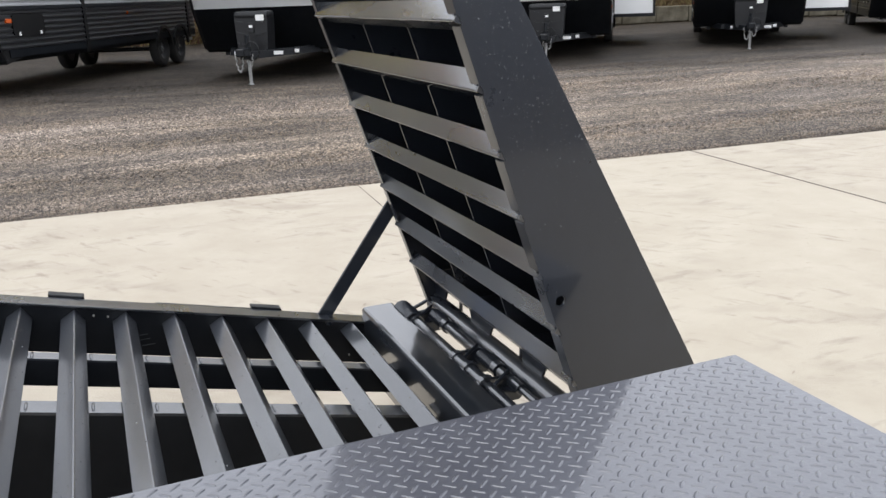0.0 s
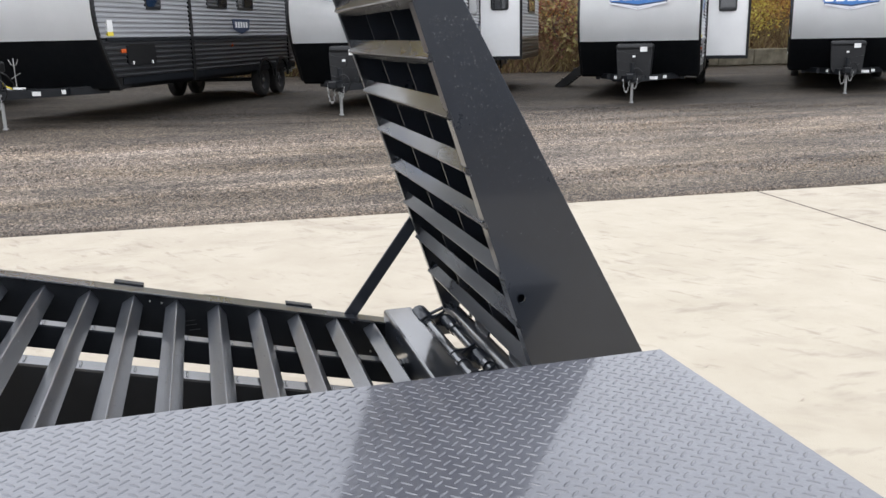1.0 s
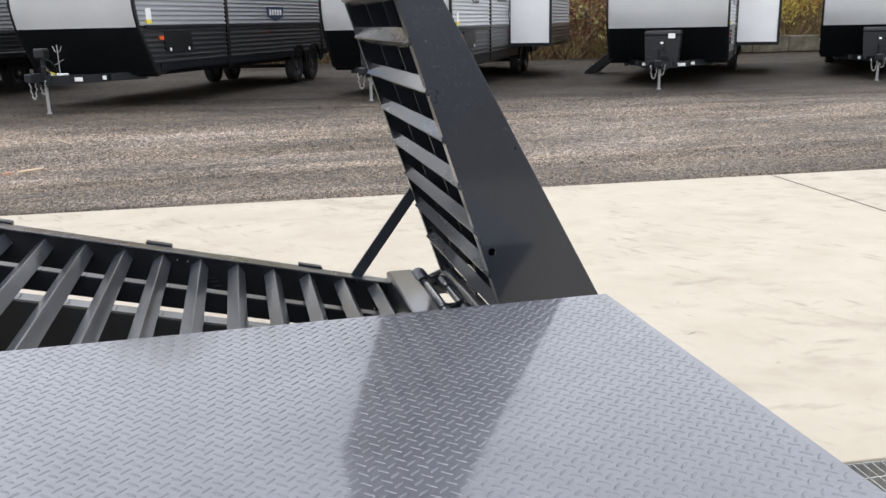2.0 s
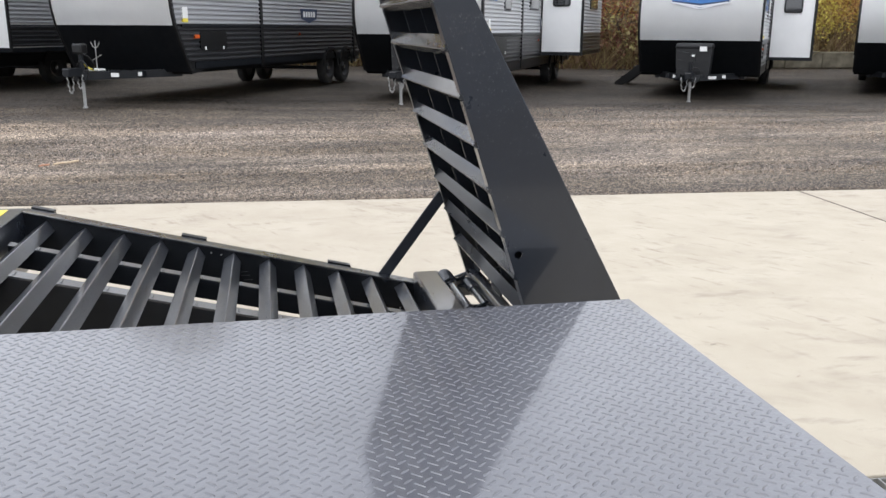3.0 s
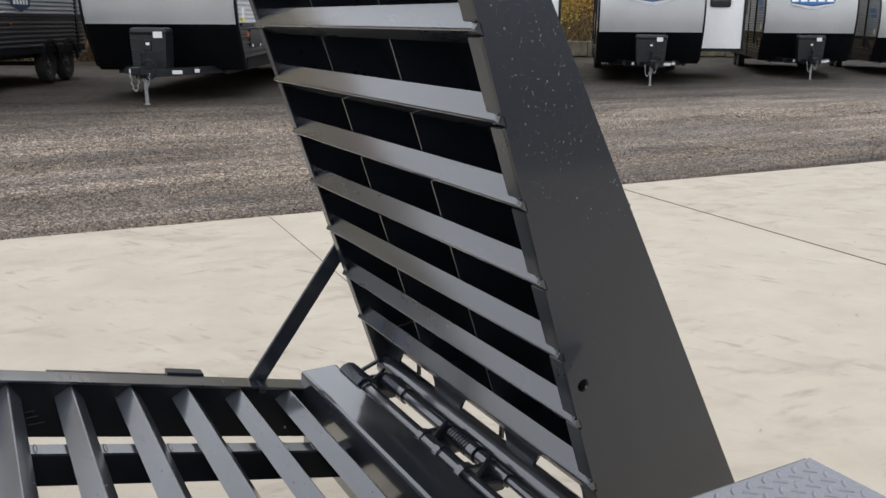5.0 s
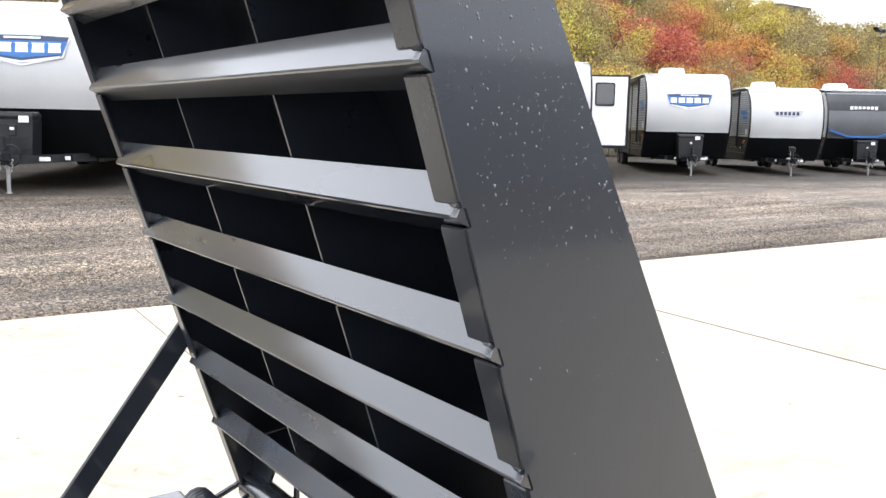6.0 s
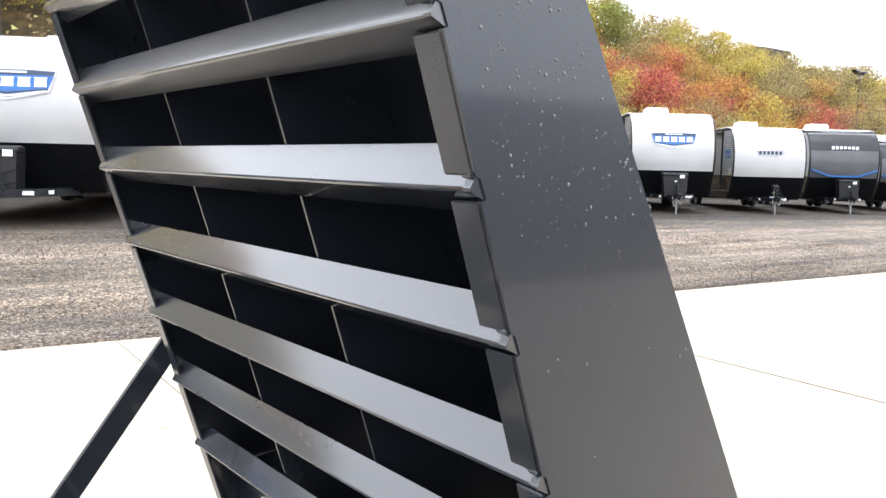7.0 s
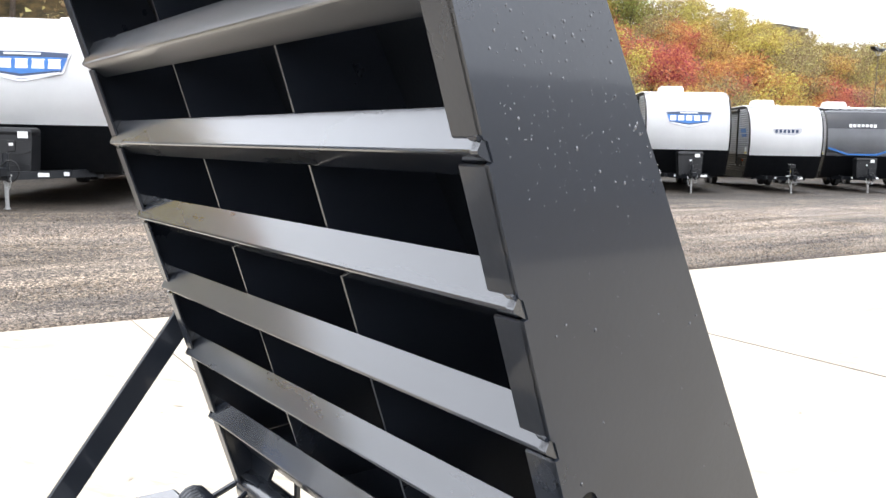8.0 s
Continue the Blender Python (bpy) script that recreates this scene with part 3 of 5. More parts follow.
def build_ramp():
    """The standing ramp: a wedge of two side plates, tread plate on the back and angle-iron cleats on the face."""
    ramp = thing("loading_ramp", "charcoal steel loading ramp standing upright, angle-iron cleats, rain-spotted side", "trailer ramp",
                 (PX, 0, PZ), group="flip-over ramps")
    off = Matrix.Translation((-PX, 0, -PZ))

    def add(name, bm, mat=PAINT, label="", parent=ramp, smooth=False, kind=""):
        bm.transform(off)
        return part(name, bm, mat, parent, label, smooth, kind)

    top, tip = 2.12, 2.065                        # where the back and the face end
    bottom_back = (0.518, 0.606)
    gap = 0.009                                   # the side plates' edge lies this far behind the cleats' ridges
    edge = lambda z: front_x(z) + gap / UP.z
    for y0, y1 in ((0.0, 0.007), (RW - 0.007, RW)):
        line = [(edge(0.548), 0.548)]
        for z in CLEATS:
            lo, hi = z - 0.010, z + 0.012
            line += [(edge(lo), lo), (edge(lo) + 0.005, lo + 0.002), (edge(hi) + 0.005, hi - 0.002), (edge(hi), hi)]
        line += [(edge(tip), tip), (back_x(top) - 0.004, top), (bottom_back[0] - 0.004, bottom_back[1]), (0.36, 0.624), (0.226, 0.622), (0.214, 0.61), (0.208, 0.55), (edge(0.548) + 0.02, 0.53)]
        bm = holed(line, (0.060, 0.971), 0.0125, y0, y1) if y0 == 0.0 else prism(line, y0, y1, "y")
        add("side_plate", bm, PAINT, "tapered side plate with a notched front edge")
    # folded lips between the cleats
    zs = [0.60] + CLEATS + [tip + 0.008]
    for a, b in zip(zs, zs[1:]):
        lo, hi = a + (0.012 if a != 0.60 else 0), b - 0.010
        if hi - lo < 0.03:
            continue
        for y0, y1 in ((0.001, 0.046), (RW - 0.030, RW - 0.001)):
            bm = prism([(edge(lo), lo), (edge(lo) + 0.006, lo), (edge(hi) + 0.006, hi), (edge(hi), hi)], y0, y1, "y", 0.0022)
            add("edge_lip", bm)
    for z in CLEATS:
        bm = angle_bar((front_x(z), 0, z), UP, OUT, 0.046, 0.006, 0.003, RW - 0.003)
        for y0, y1 in ((0.002, 0.012), (RW - 0.012, RW - 0.002)):
            pts = [Vector((front_x(z), 0, z)) + q for q in ((UP - OUT) * 0.0015, (UP - OUT) * 0.016, (-UP - OUT) * 0.016, (-UP - OUT) * 0.0015)]
            prism([(q.x, q.z) for q in pts], y0, y1, "y", bm=bm)
        add("cleat", bm, WET_SHEEN, "angle-iron cleat")
    # a short weld bead above each cleat's near end
    for z in CLEATS:
        pts = [(front_x(z) + 0.004 + 0.0015 * k, 0.004 + 0.006 * k, z + 0.0125 + 0.0007 * math.sin(2.3 * k)) for k in range(7)]
        add("weld", pipe(pts, 0.0026, 6), PAINT, smooth=True)
    # long stiffening ribs behind the cleats
    for y in RIBS:
        pts = []
        for z in (0.72, 2.03):
            pts.append((front_x(z) + 0.038, z))
        for z in (2.05, 0.72):
            pts.append((back_x(z) - 0.013, z))
        add("rib", prism(pts, y - 0.0025, y + 0.0025, "y"), PAINT, "thin flat stiffening rib")
    # the back: tread plate
    bx = lambda z, d: (back_x(z) - d, z)
    add("back_plate", prism([bx(top, 0.006), bx(top, 0.0), bottom_back, (bottom_back[0] - 0.006, bottom_back[1])], 0.007, RW - 0.007, "y"), PLATE,
        "diamond tread plate")
    # Shade inside the ramp is put into this black sheet over charcoal steel.
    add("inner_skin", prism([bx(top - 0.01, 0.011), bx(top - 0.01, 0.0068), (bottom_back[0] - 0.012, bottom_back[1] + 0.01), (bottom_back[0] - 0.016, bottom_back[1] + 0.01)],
                            0.008, RW - 0.008, "y"), BLACK, "black sheet carrying the shade inside the ramp")
    add("end_plate", prism([(edge(tip) + 0.002, tip - 0.002), (back_x(top) - 0.008, top - 0.004), (back_x(top) - 0.008, top - 0.011), (edge(tip) + 0.002, tip - 0.009)],
                           0.007, RW - 0.007, "y"), PAINT)
    # cross plate below the lowest cleat and its gussets down to the hinge pipe
    low = CLEATS[0] - 0.055
    add("cross_plate", prism([(front_x(low) + 0.03, low + 0.02), (front_x(low) + 0.038, low + 0.02), (0.195, 0.656), (0.187, 0.656)], 0.007, RW - 0.007, "y"))
    for y0, y1 in ((0.007, 0.137), (0.328, 0.435), (0.665, 0.797), (1.03, RW - 0.007)):
        # a tab that flares at its foot and rounds into the cross plate on the far side
        line = [(y0, 0.575), (y1 + 0.012, 0.575), (y1, 0.60), (y1, 0.634), (y1 + 0.004, 0.646), (y1 + 0.014, 0.658), (y0 - 0.03, 0.658), (y0, 0.61)]
        line = [(min(max(a, 0.007), RW - 0.007), b) for a, b in line]
        add("gusset", prism(line, 0.186, 0.194, "x"), PAINT)
    add("hinge_pipe", rod((0.183, 0.01, 0.586), (0.183, RW - 0.01, 0.586), 0.035, 24), WET_SHEEN, "thick hinge pipe", smooth=True)
    for y in (0.955, 0.505):
        add("stop_bar", box(0.215, 0.223, y - 0.006, y + 0.006, 0.57, 0.68), PAINT)
    add("inner_floor", prism([(0.20, 0.70), (0.206, 0.70), (0.40, 0.72), (0.40, 0.714)], 0.01, RW - 0.01, "y"))
    # tread lugs on the back plate
    lugs = tread_mesh(1.699, RW - 0.012)
    d = Vector((bottom_back[0] - back_x(top), 0, bottom_back[1] - top)).normalized()                 # down the back plate
    n = Vector((-d.z, 0, d.x))
    o = Vector((back_x(top), 0.006, top)) + d * 0.017 - Vector((PX, 0, PZ))
    side = n.cross(d)
    if side.y < 0:
        side = -side
        lugs.flip_normals()
    m = Matrix((d, side, n)).transposed().to_4x4()
    m.translation = o
    lugs.transform(m)
    part("tread_pattern", lugs, PLATE, ramp, kind="stuff")
    return ramp


RIBS = (0.39, 0.745)
ramp = build_ramp()
turn = 90 - math.degrees(math.atan2(LEAN_B, 1))
flat = copy_thing(ramp, Matrix.Translation((PX, -0.297 - RW, PZ)) @ Matrix.Rotation(radians(-turn), 4, "Y"))
tagged(flat, "charcoal steel loading ramp folded flat, diamond tread plate uppermost", "trailer ramp")

# rain drops on the standing ramp's side
drops = bmesh.new()
rng = random.Random(8)
made = 0
while made < 680:
    z = 0.95 + 0.75 * rng.random() ** 0.7
    x = rng.uniform(front_x(z) + 0.035, back_x(z) - 0.006)
    if z < 1.28 and rng.random() < 0.8:
        continue
    r = 0.0006 + 0.0015 * rng.random() ** 4
    bmesh.ops.create_icosphere(drops, subdivisions=1, radius=1.0,
                               matrix=Matrix.Translation((x, -0.0002, z)) @ Matrix.Diagonal((r, r * 0.6, r * rng.uniform(0.9, 1.4), 1)))
    made += 1
me = mesh_of("rain_drops", drops, DROP, True)
tagged(new("rain_drops", me), "clear rain drops clinging to the ramp side", "water drops", kind="stuff")

# the trailer's frame
SLOPE = 0.242
YC = -0.1485                                    # the trailer's centre line


def rail_top(x):
    return 0.554 + SLOPE * (-0.05 - x)


trailer = thing("equipment_trailer", "charcoal steel equipment trailer with a slatted dovetail and flip-over ramps", "trailer", (0, 0, 0))


def both(y):
    return (y, 2 * YC - y)


XF = -1.66
BOLTS = ((-0.947, 0.738), (-0.907, 0.727), (-0.148, 0.446))
for s in (1, -1):
    yy = lambda y: y if s > 0 else 2 * YC - y

    def span(y0, y1):
        a, b = sorted((yy(y0), yy(y1)))
        return a, b

    sec = lambda x0, x1, d0, d1: [(x0, rail_top(x0) - d0), (x1, rail_top(x1) - d0), (x1, rail_top(x1) - d1), (x0, rail_top(x0) - d1)]
    side_rail = part("side_rail", prism(sec(XF, -0.05, 0, 0.008), *span(1.098, 1.172), "y", 0.0015), WET_SHEEN, trailer, "sloping side rail")
    # Charcoal web drawn black: the shade under the slats is put into its colour.
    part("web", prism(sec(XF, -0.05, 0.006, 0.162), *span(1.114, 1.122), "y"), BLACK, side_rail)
    part("lower_flange", prism(sec(XF, -0.05, 0.154, 0.162), *span(1.122, 1.172), "y"), PAINT, side_rail)
    ledge = part("ledge_bar", prism(sec(XF + 0.02, -0.08, 0.057, 0.063), *span(0.793, 0.842), "y"), WORN, trailer, "angle bar under the slats")
    # Black here too holds the shade below the ledge.
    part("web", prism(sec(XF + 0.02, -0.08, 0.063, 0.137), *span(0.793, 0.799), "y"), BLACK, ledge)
    for a, b in ((-1.068, -0.968), (-0.458, -0.358), (-1.645, -1.56)):
        part("stake_pocket", prism(sec(a, b, -0.007, 0.08), *span(1.174, 1.212), "y", 0.002), BLACK, trailer, "black stake pocket")
    part("rub_bar", prism(sec(-0.76, -0.459, 0.004, 0.03), *span(1.185, 1.195), "y"), PAINT, trailer, "flat rub bar")
    part("rub_bar", prism(sec(-1.559, -1.069, 0.012, 0.05), *span(1.185, 1.195), "y"), PAINT, trailer)
    for x, z in BOLTS:
        a, b = sorted((yy(1.108), yy(1.114)))
        part("bolt", rod((x, a, z), (x, b, z), 0.0035, 6), GALV, trailer, "small bright bolt")
    for dx, dz in ((0.0, 0.0), (-0.006, 0.016), (0.012, -0.020)):
        a, b = sorted((yy(1.111), yy(1.114)))
        part("slot_edge", box(-0.832 + dx, -0.793 + dx, a, b, 0.6305 + dz, 0.6325 + dz), WORN, side_rail)
    beam = part("frame_beam", prism(sec(XF, -0.095, 0.057, 0.065), *span(0.450, 0.516), "y"), WORN, trailer, "sloping frame beam under the slats")
    # Web lengthened and blackened to fill in the shade beneath the beam.
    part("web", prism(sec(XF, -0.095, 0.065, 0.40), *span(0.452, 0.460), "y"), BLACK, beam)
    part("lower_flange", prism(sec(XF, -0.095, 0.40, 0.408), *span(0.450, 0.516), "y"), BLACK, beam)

# slats of angle iron, ridge up
al = Vector((-1, 0, SLOPE)).normalized()
ou = Vector((SLOPE, 0, 1)).normalized()


def slat_ridge(k):
    x = -0.132 - 0.1443 * k
    return x, 0.634 + 0.230 * (-0.417 - x)


bm = bmesh.new()
bmesh.ops.create_icosphere(bm, subdivisions=2, radius=1.0, matrix=Matrix.Diagonal((0.0045, 0.025, 0.0028, 1)))
bead = mesh_of("weld", bm, WORN, True)
for k in range(11):
    x, z = slat_ridge(k)
    slat = part("slat", angle_bar((x, 0, z), al, ou, 0.050, 0.006, 2 * YC - 1.112, 1.112), WORN, trailer, "angle-iron slat, ridge up" if k == 0 else "")
    # beads of weld where the slat's feet meet the bars
    for y in (0.8175, 0.483):
        for s in (-1, 1):
            for yy in (y, 2 * YC - y):
                w = part("weld", bead, WORN, trailer)
                w.location = (x + s * 0.036, yy, rail_top(x + s * 0.036) - 0.056)

drops = bmesh.new()
rng = random.Random(31)
for _ in range(520):
    k = rng.randrange(11)
    x, z = slat_ridge(k)
    s, u, r = rng.choice((-1, 1)), rng.uniform(0.003, 0.042), rng.uniform(0.0009, 0.0026)
    p = Vector((x, 0, z)) + (al * s - ou).normalized() * u
    bmesh.ops.create_icosphere(drops, subdivisions=1, radius=1.0, matrix=Matrix.Translation((p.x, rng.uniform(-1.0, 1.06), p.z)) @ Matrix.Diagonal((r * 0.8, r * rng.uniform(1, 2.2), r * 0.6, 1)))
tagged(new("rain_drops", mesh_of("rain_drops", drops, WET, True)), "rain drops lying on the dovetail slats", "water drops", kind="stuff")

# rear beam with its rounded end
yb0, yb1 = 2 * YC - 1.13, 1.13
beam_out = [(-0.086, 0.37), (0.031, 0.37), (0.031, 0.599), (0.024, 0.606), (-0.079, 0.606), (-0.086, 0.599)]
part("rear_beam", prism(beam_out, yb0, yb1, "y", 0.004), WET_SHEEN, trailer, "heavy rear cross beam")
# strut that holds the ramp up
d = Vector((0.255, 0, 0.345)).normalized()
nrm = Vector((-d.z, 0, d.x)) * 0.024
p0, p1 = Vector((-0.232, 0, 0.566)), Vector((0.085, 0, 0.991))
strut_line = [(q.x, q.z) for q in (p0 + nrm, p0 - nrm, p1 - nrm, p1 + nrm)]
strut = thing("ramp_strut", "flat dark steel bar propping the standing ramp", "brace", (0, 0, 0))
part("bar", prism(strut_line, 1.150, 1.160, "y", 0.0015), PAINT, strut)
part("pin", rod((0.075, 1.108, 0.968), (0.075, 1.170, 0.968), 0.009, 12), PAINT, strut)
part("pivot", rod((-0.212, 1.10, 0.583), (-0.212, 1.170, 0.583), 0.012, 12), PAINT, strut)


def coil(p, q, radius, wire, turns, sides=7):
    p, q = Vector(p), Vector(q)
    n = turns * 12
    return pipe([(p.x + radius * math.cos(2 * math.pi * k / 12), p.y + (q.y - p.y) * k / n, p.z + radius * math.sin(2 * math.pi * k / 12)) for k in range(n + 1)], wire, sides)


# hinge gear between the rear beam and each ramp
def hinge_gear(y_of, label):
    gear = new("ramp_hinge")
    gear.parent = trailer
    tagged(gear, label)
    R = lambda a, b, r, x, z, name, mat=WET_SHEEN, lab="", sides=16: part(name, rod((x, y_of(a), z), (x, y_of(b), z), r, sides), mat, gear, lab)
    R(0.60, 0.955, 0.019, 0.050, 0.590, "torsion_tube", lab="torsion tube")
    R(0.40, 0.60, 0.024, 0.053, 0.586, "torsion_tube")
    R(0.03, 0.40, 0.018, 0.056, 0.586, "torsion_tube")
    for y, r in ((0.605, 0.026), (0.515, 0.028), (0.40, 0.031)):
        R(y - 0.011, y + 0.011, r, 0.053, 0.588, "collar")
    R(0.935, 0.955, 0.025, 0.050, 0.590, "collar")
    part("spring", coil((0.046, y_of(0.955), 0.594), (0.046, y_of(1.085), 0.594), 0.027, 0.0062, 10), PAINT, gear, "coiled spring", True)
    R(0.95, 1.10, 0.019, 0.046, 0.594, "spring_core")
    R(0.02, 0.99, 0.011, 0.128, 0.590, "spring_rod", lab="thin spring rod")
    for a, b in ((0.62, 0.85), (0.33, 0.46)):
        R(a, b, 0.017, 0.128, 0.590, "rod_sleeve")
    for a in (0.885, 0.50):
        part("spring", coil((0.128, y_of(a), 0.590), (0.128, y_of(a + 0.095), 0.590), 0.0195, 0.0046, 8), PAINT, gear, "", True)
        R(a - 0.034, a - 0.004, 0.023, 0.128, 0.590, "collar")
    for a in (0.985, 0.605, 0.395, 0.07):
        y = y_of(a)
        part("bracket", prism([(0.022, 0.53), (0.05, 0.612), (0.128, 0.612), (0.19, 0.56), (0.15, 0.53)], y - 0.005, y + 0.005, "y"), PAINT, gear)
        part("bracket_web", prism([(0.05, y), (0.13, y), (0.13, y_of(a - 0.045))], 0.572, 0.578, "z"), PAINT, gear)
        part("gusset_bar", rod((0.062, y_of(a - 0.03), 0.603), (0.125, y_of(a + 0.012), 0.618), 0.0055, 8), PAINT, gear)
    return gear


hinge_gear(lambda y: y, "sprung hinge of the standing ramp, charcoal painted")
hinge_gear(lambda y: y - 0.297 - RW, "sprung hinge of the folded ramp, charcoal painted")
link = thing("stop_rod", "thin dark rod between the ramp and the beam end", "rod", (0, 0, 0))
part("rod", rod((0.03, 1.118, 0.545), (0.175, 1.118, 0.60), 0.007, 8), PAINT, link)

# the flat deck ahead of the dovetail, on its wheels
deck_z = rail_top(XF)
deck = part("deck_plate", box(-5.2, XF - 0.12, 2 * YC - 1.16, 1.16, deck_z - 0.05, deck_z, 0.004), PAINT, trailer, "charcoal steel deck")
part("deck_beam", box(XF - 0.118, XF, 2 * YC - 1.16, 1.16, deck_z - 0.24, deck_z + 0.002, 0.004), PAINT, trailer, "cross beam at the head of the dovetail")
for y in (0.49, 2 * YC - 0.59):
    part("main_beam", box(-5.2, XF - 0.12, y, y + 0.1, deck_z - 0.36, deck_z - 0.052, 0.003), PAINT, trailer)
sticker = thing("warning_sticker", "yellow warning sticker on the deck corner", "sticker", (0, 0, 0))
part("sheet", box(XF - 0.20, XF - 0.055, 0.985, 1.12, deck_z + 0.003, deck_z + 0.0045), YELLOW, sticker)

# ---- the row of caravans ----
NOSE = [(1.42, 0.46), (1.08, 1.0), (0.955, 1.22), (0.87, 1.5), (0.86, 1.85), (0.93, 2.2), (1.08, 2.5), (1.31, 2.74), (1.62, 2.88)]
BODY_BACK, ROOF = 9.0, 2.92
HALF = 1.25


def nose_y(z):
    zs = [p[1] for p in NOSE]
    return float(np.interp(z, zs, [p[0] for p in NOSE]))


def nose_sheet(z0, z1, half, proud=0.0, steps=14):
    """The curved front skin between two heights, bulging a little in the middle, with thickness."""
    bm = bmesh.new()
    cols, rows = 9, []
    for i in range(steps + 1):
        z = z0 + (z1 - z0) * i / steps
        row = []
        for k in range(cols):
            u = -1 + 2 * k / (cols - 1)
            row.append(bm.verts.new((u * half, nose_y(z) + 0.10 * u * u - 0.10 - proud, z)))
        rows.append(row)
    for a, b in zip(rows, rows[1:]):
        for k in range(cols - 1):
            bm.faces.new((a[k], a[k + 1], b[k + 1], b[k]))
    bmesh.ops.solidify(bm, geom=bm.faces[:], thickness=0.02)
    return bm


def lap_wall(x, out, z0, z1, y_end, lap=0.076, y_from=None):
    """Lapped metal siding: each course leans out and steps back in."""
    bm = bmesh.new()
    n = max(1, round((z1 - z0) / lap))
    prev = None
    ys = lambda z: y_from if y_from is not None else nose_y(z) + 0.03
    for i in range(n):
        a, b = z0 + (z1 - z0) * i / n, z0 + (z1 - z0) * (i + 1) / n
        levels = ((a, 0.012), (a + (b - a) * 0.12, 0.026), (a + (b - a) * 0.40, 0.026), (a + (b - a) * 0.60, 0.004), (b - 0.006, 0.0))
        for z, d in levels:
            row = (bm.verts.new((x + out * d, ys(z), z)), bm.verts.new((x + out * d, y_end, z)))
            if prev:
                bm.faces.new((prev[0], prev[1], row[1], row[0]))
            prev = row
    return bm


def shield(w, h, x0, z0, y, parent, yfun):
    """A winged shield badge: a dark edge, a blue field, a pale band and a row of white strokes."""
    def plate(pts, off, mat, name):
        bm = bmesh.new()
        front = [bm.verts.new((x0 + px * w, yfun(z0 + pz * h) - off, z0 + pz * h)) for px, pz in pts]
        back = [bm.verts.new((v.co.x, v.co.y + 0.012, v.co.z)) for v in front]
        bm.faces.new(front)
        bm.faces.new(back[::-1])
        for i in range(len(front)):
            bm.faces.new((front[i], front[(i + 1) % len(front)], back[(i + 1) % len(front)], back[i]))
        return part(name, bm, mat, parent)
    rim = [(-0.5, 0.46), (-0.2, 0.5), (0.2, 0.5), (0.5, 0.46), (0.43, -0.22), (0.0, -0.5), (-0.43, -0.22)]
    badge = plate(rim, 0.112, SILVER, "badge")
    plate([(px * 0.96, pz * 0.9 + 0.03) for px, pz in rim], 0.116, NAVY, "badge_field")
    plate([(-0.47, 0.30), (0.47, 0.30), (0.42, -0.10), (0.0, -0.24), (-0.42, -0.10)], 0.120, BLUE, "badge_panel")
    for k in range(5):
        c = -0.34 + 0.17 * k
        plate([(c - 0.072, 0.24), (c + 0.072, 0.24), (c + 0.058, 0.19), (c + 0.066, -0.06), (c - 0.066, -0.06), (c - 0.058, 0.19)], 0.124, WHITE, "badge_bar")
    plate([(-0.40, -0.16), (0.0, -0.33), (0.40, -0.16), (0.39, -0.23), (0.0, -0.40), (-0.39, -0.23)], 0.124, SILVER, "badge_edge")
    return badge


def wheel_set(y, x, side, parent, r=0.345):
    w = new("wheel")
    w.parent = parent
    w.location = (x, y, r)
    prof = [(0.20, -0.10), (0.31, -0.105), (0.335, -0.085), (0.345, -0.05), (0.345, 0.05), (0.335, 0.085), (0.31, 0.105), (0.20, 0.10)]
    part("tyre", lathe(prof + prof[:1], caps=False), TYRE, w, "black tyre", True)
    part("rim", lathe([(0.02, side * 0.06), (0.07, side * 0.075), (0.12, side * 0.05), (0.185, side * 0.085), (0.205, side * 0.10), (0.205, -side * 0.08)][::1], 20), ALLOY, w, "dark steel rim", True)
    part("hub_cap", lathe([(0.0001, side * 0.10), (0.045, side * 0.095), (0.05, side * 0.06)], 14), CHROME, w, "bright hub cap", True)
    return w


def window(parent, x, out, y, z, w, h, name="window"):
    win = new(name)
    win.parent = parent
    win.location = (x, y, z)
    bm = prism(rounded(w, h, 0.07), 0.0, out * 0.03, "x")
    part("window_frame", bm, PLASTIC, win)
    part("pane", prism(rounded(w - 0.08, h - 0.08, 0.05), out * 0.0302, out * 0.034, "x"), TINT, win)
    return win


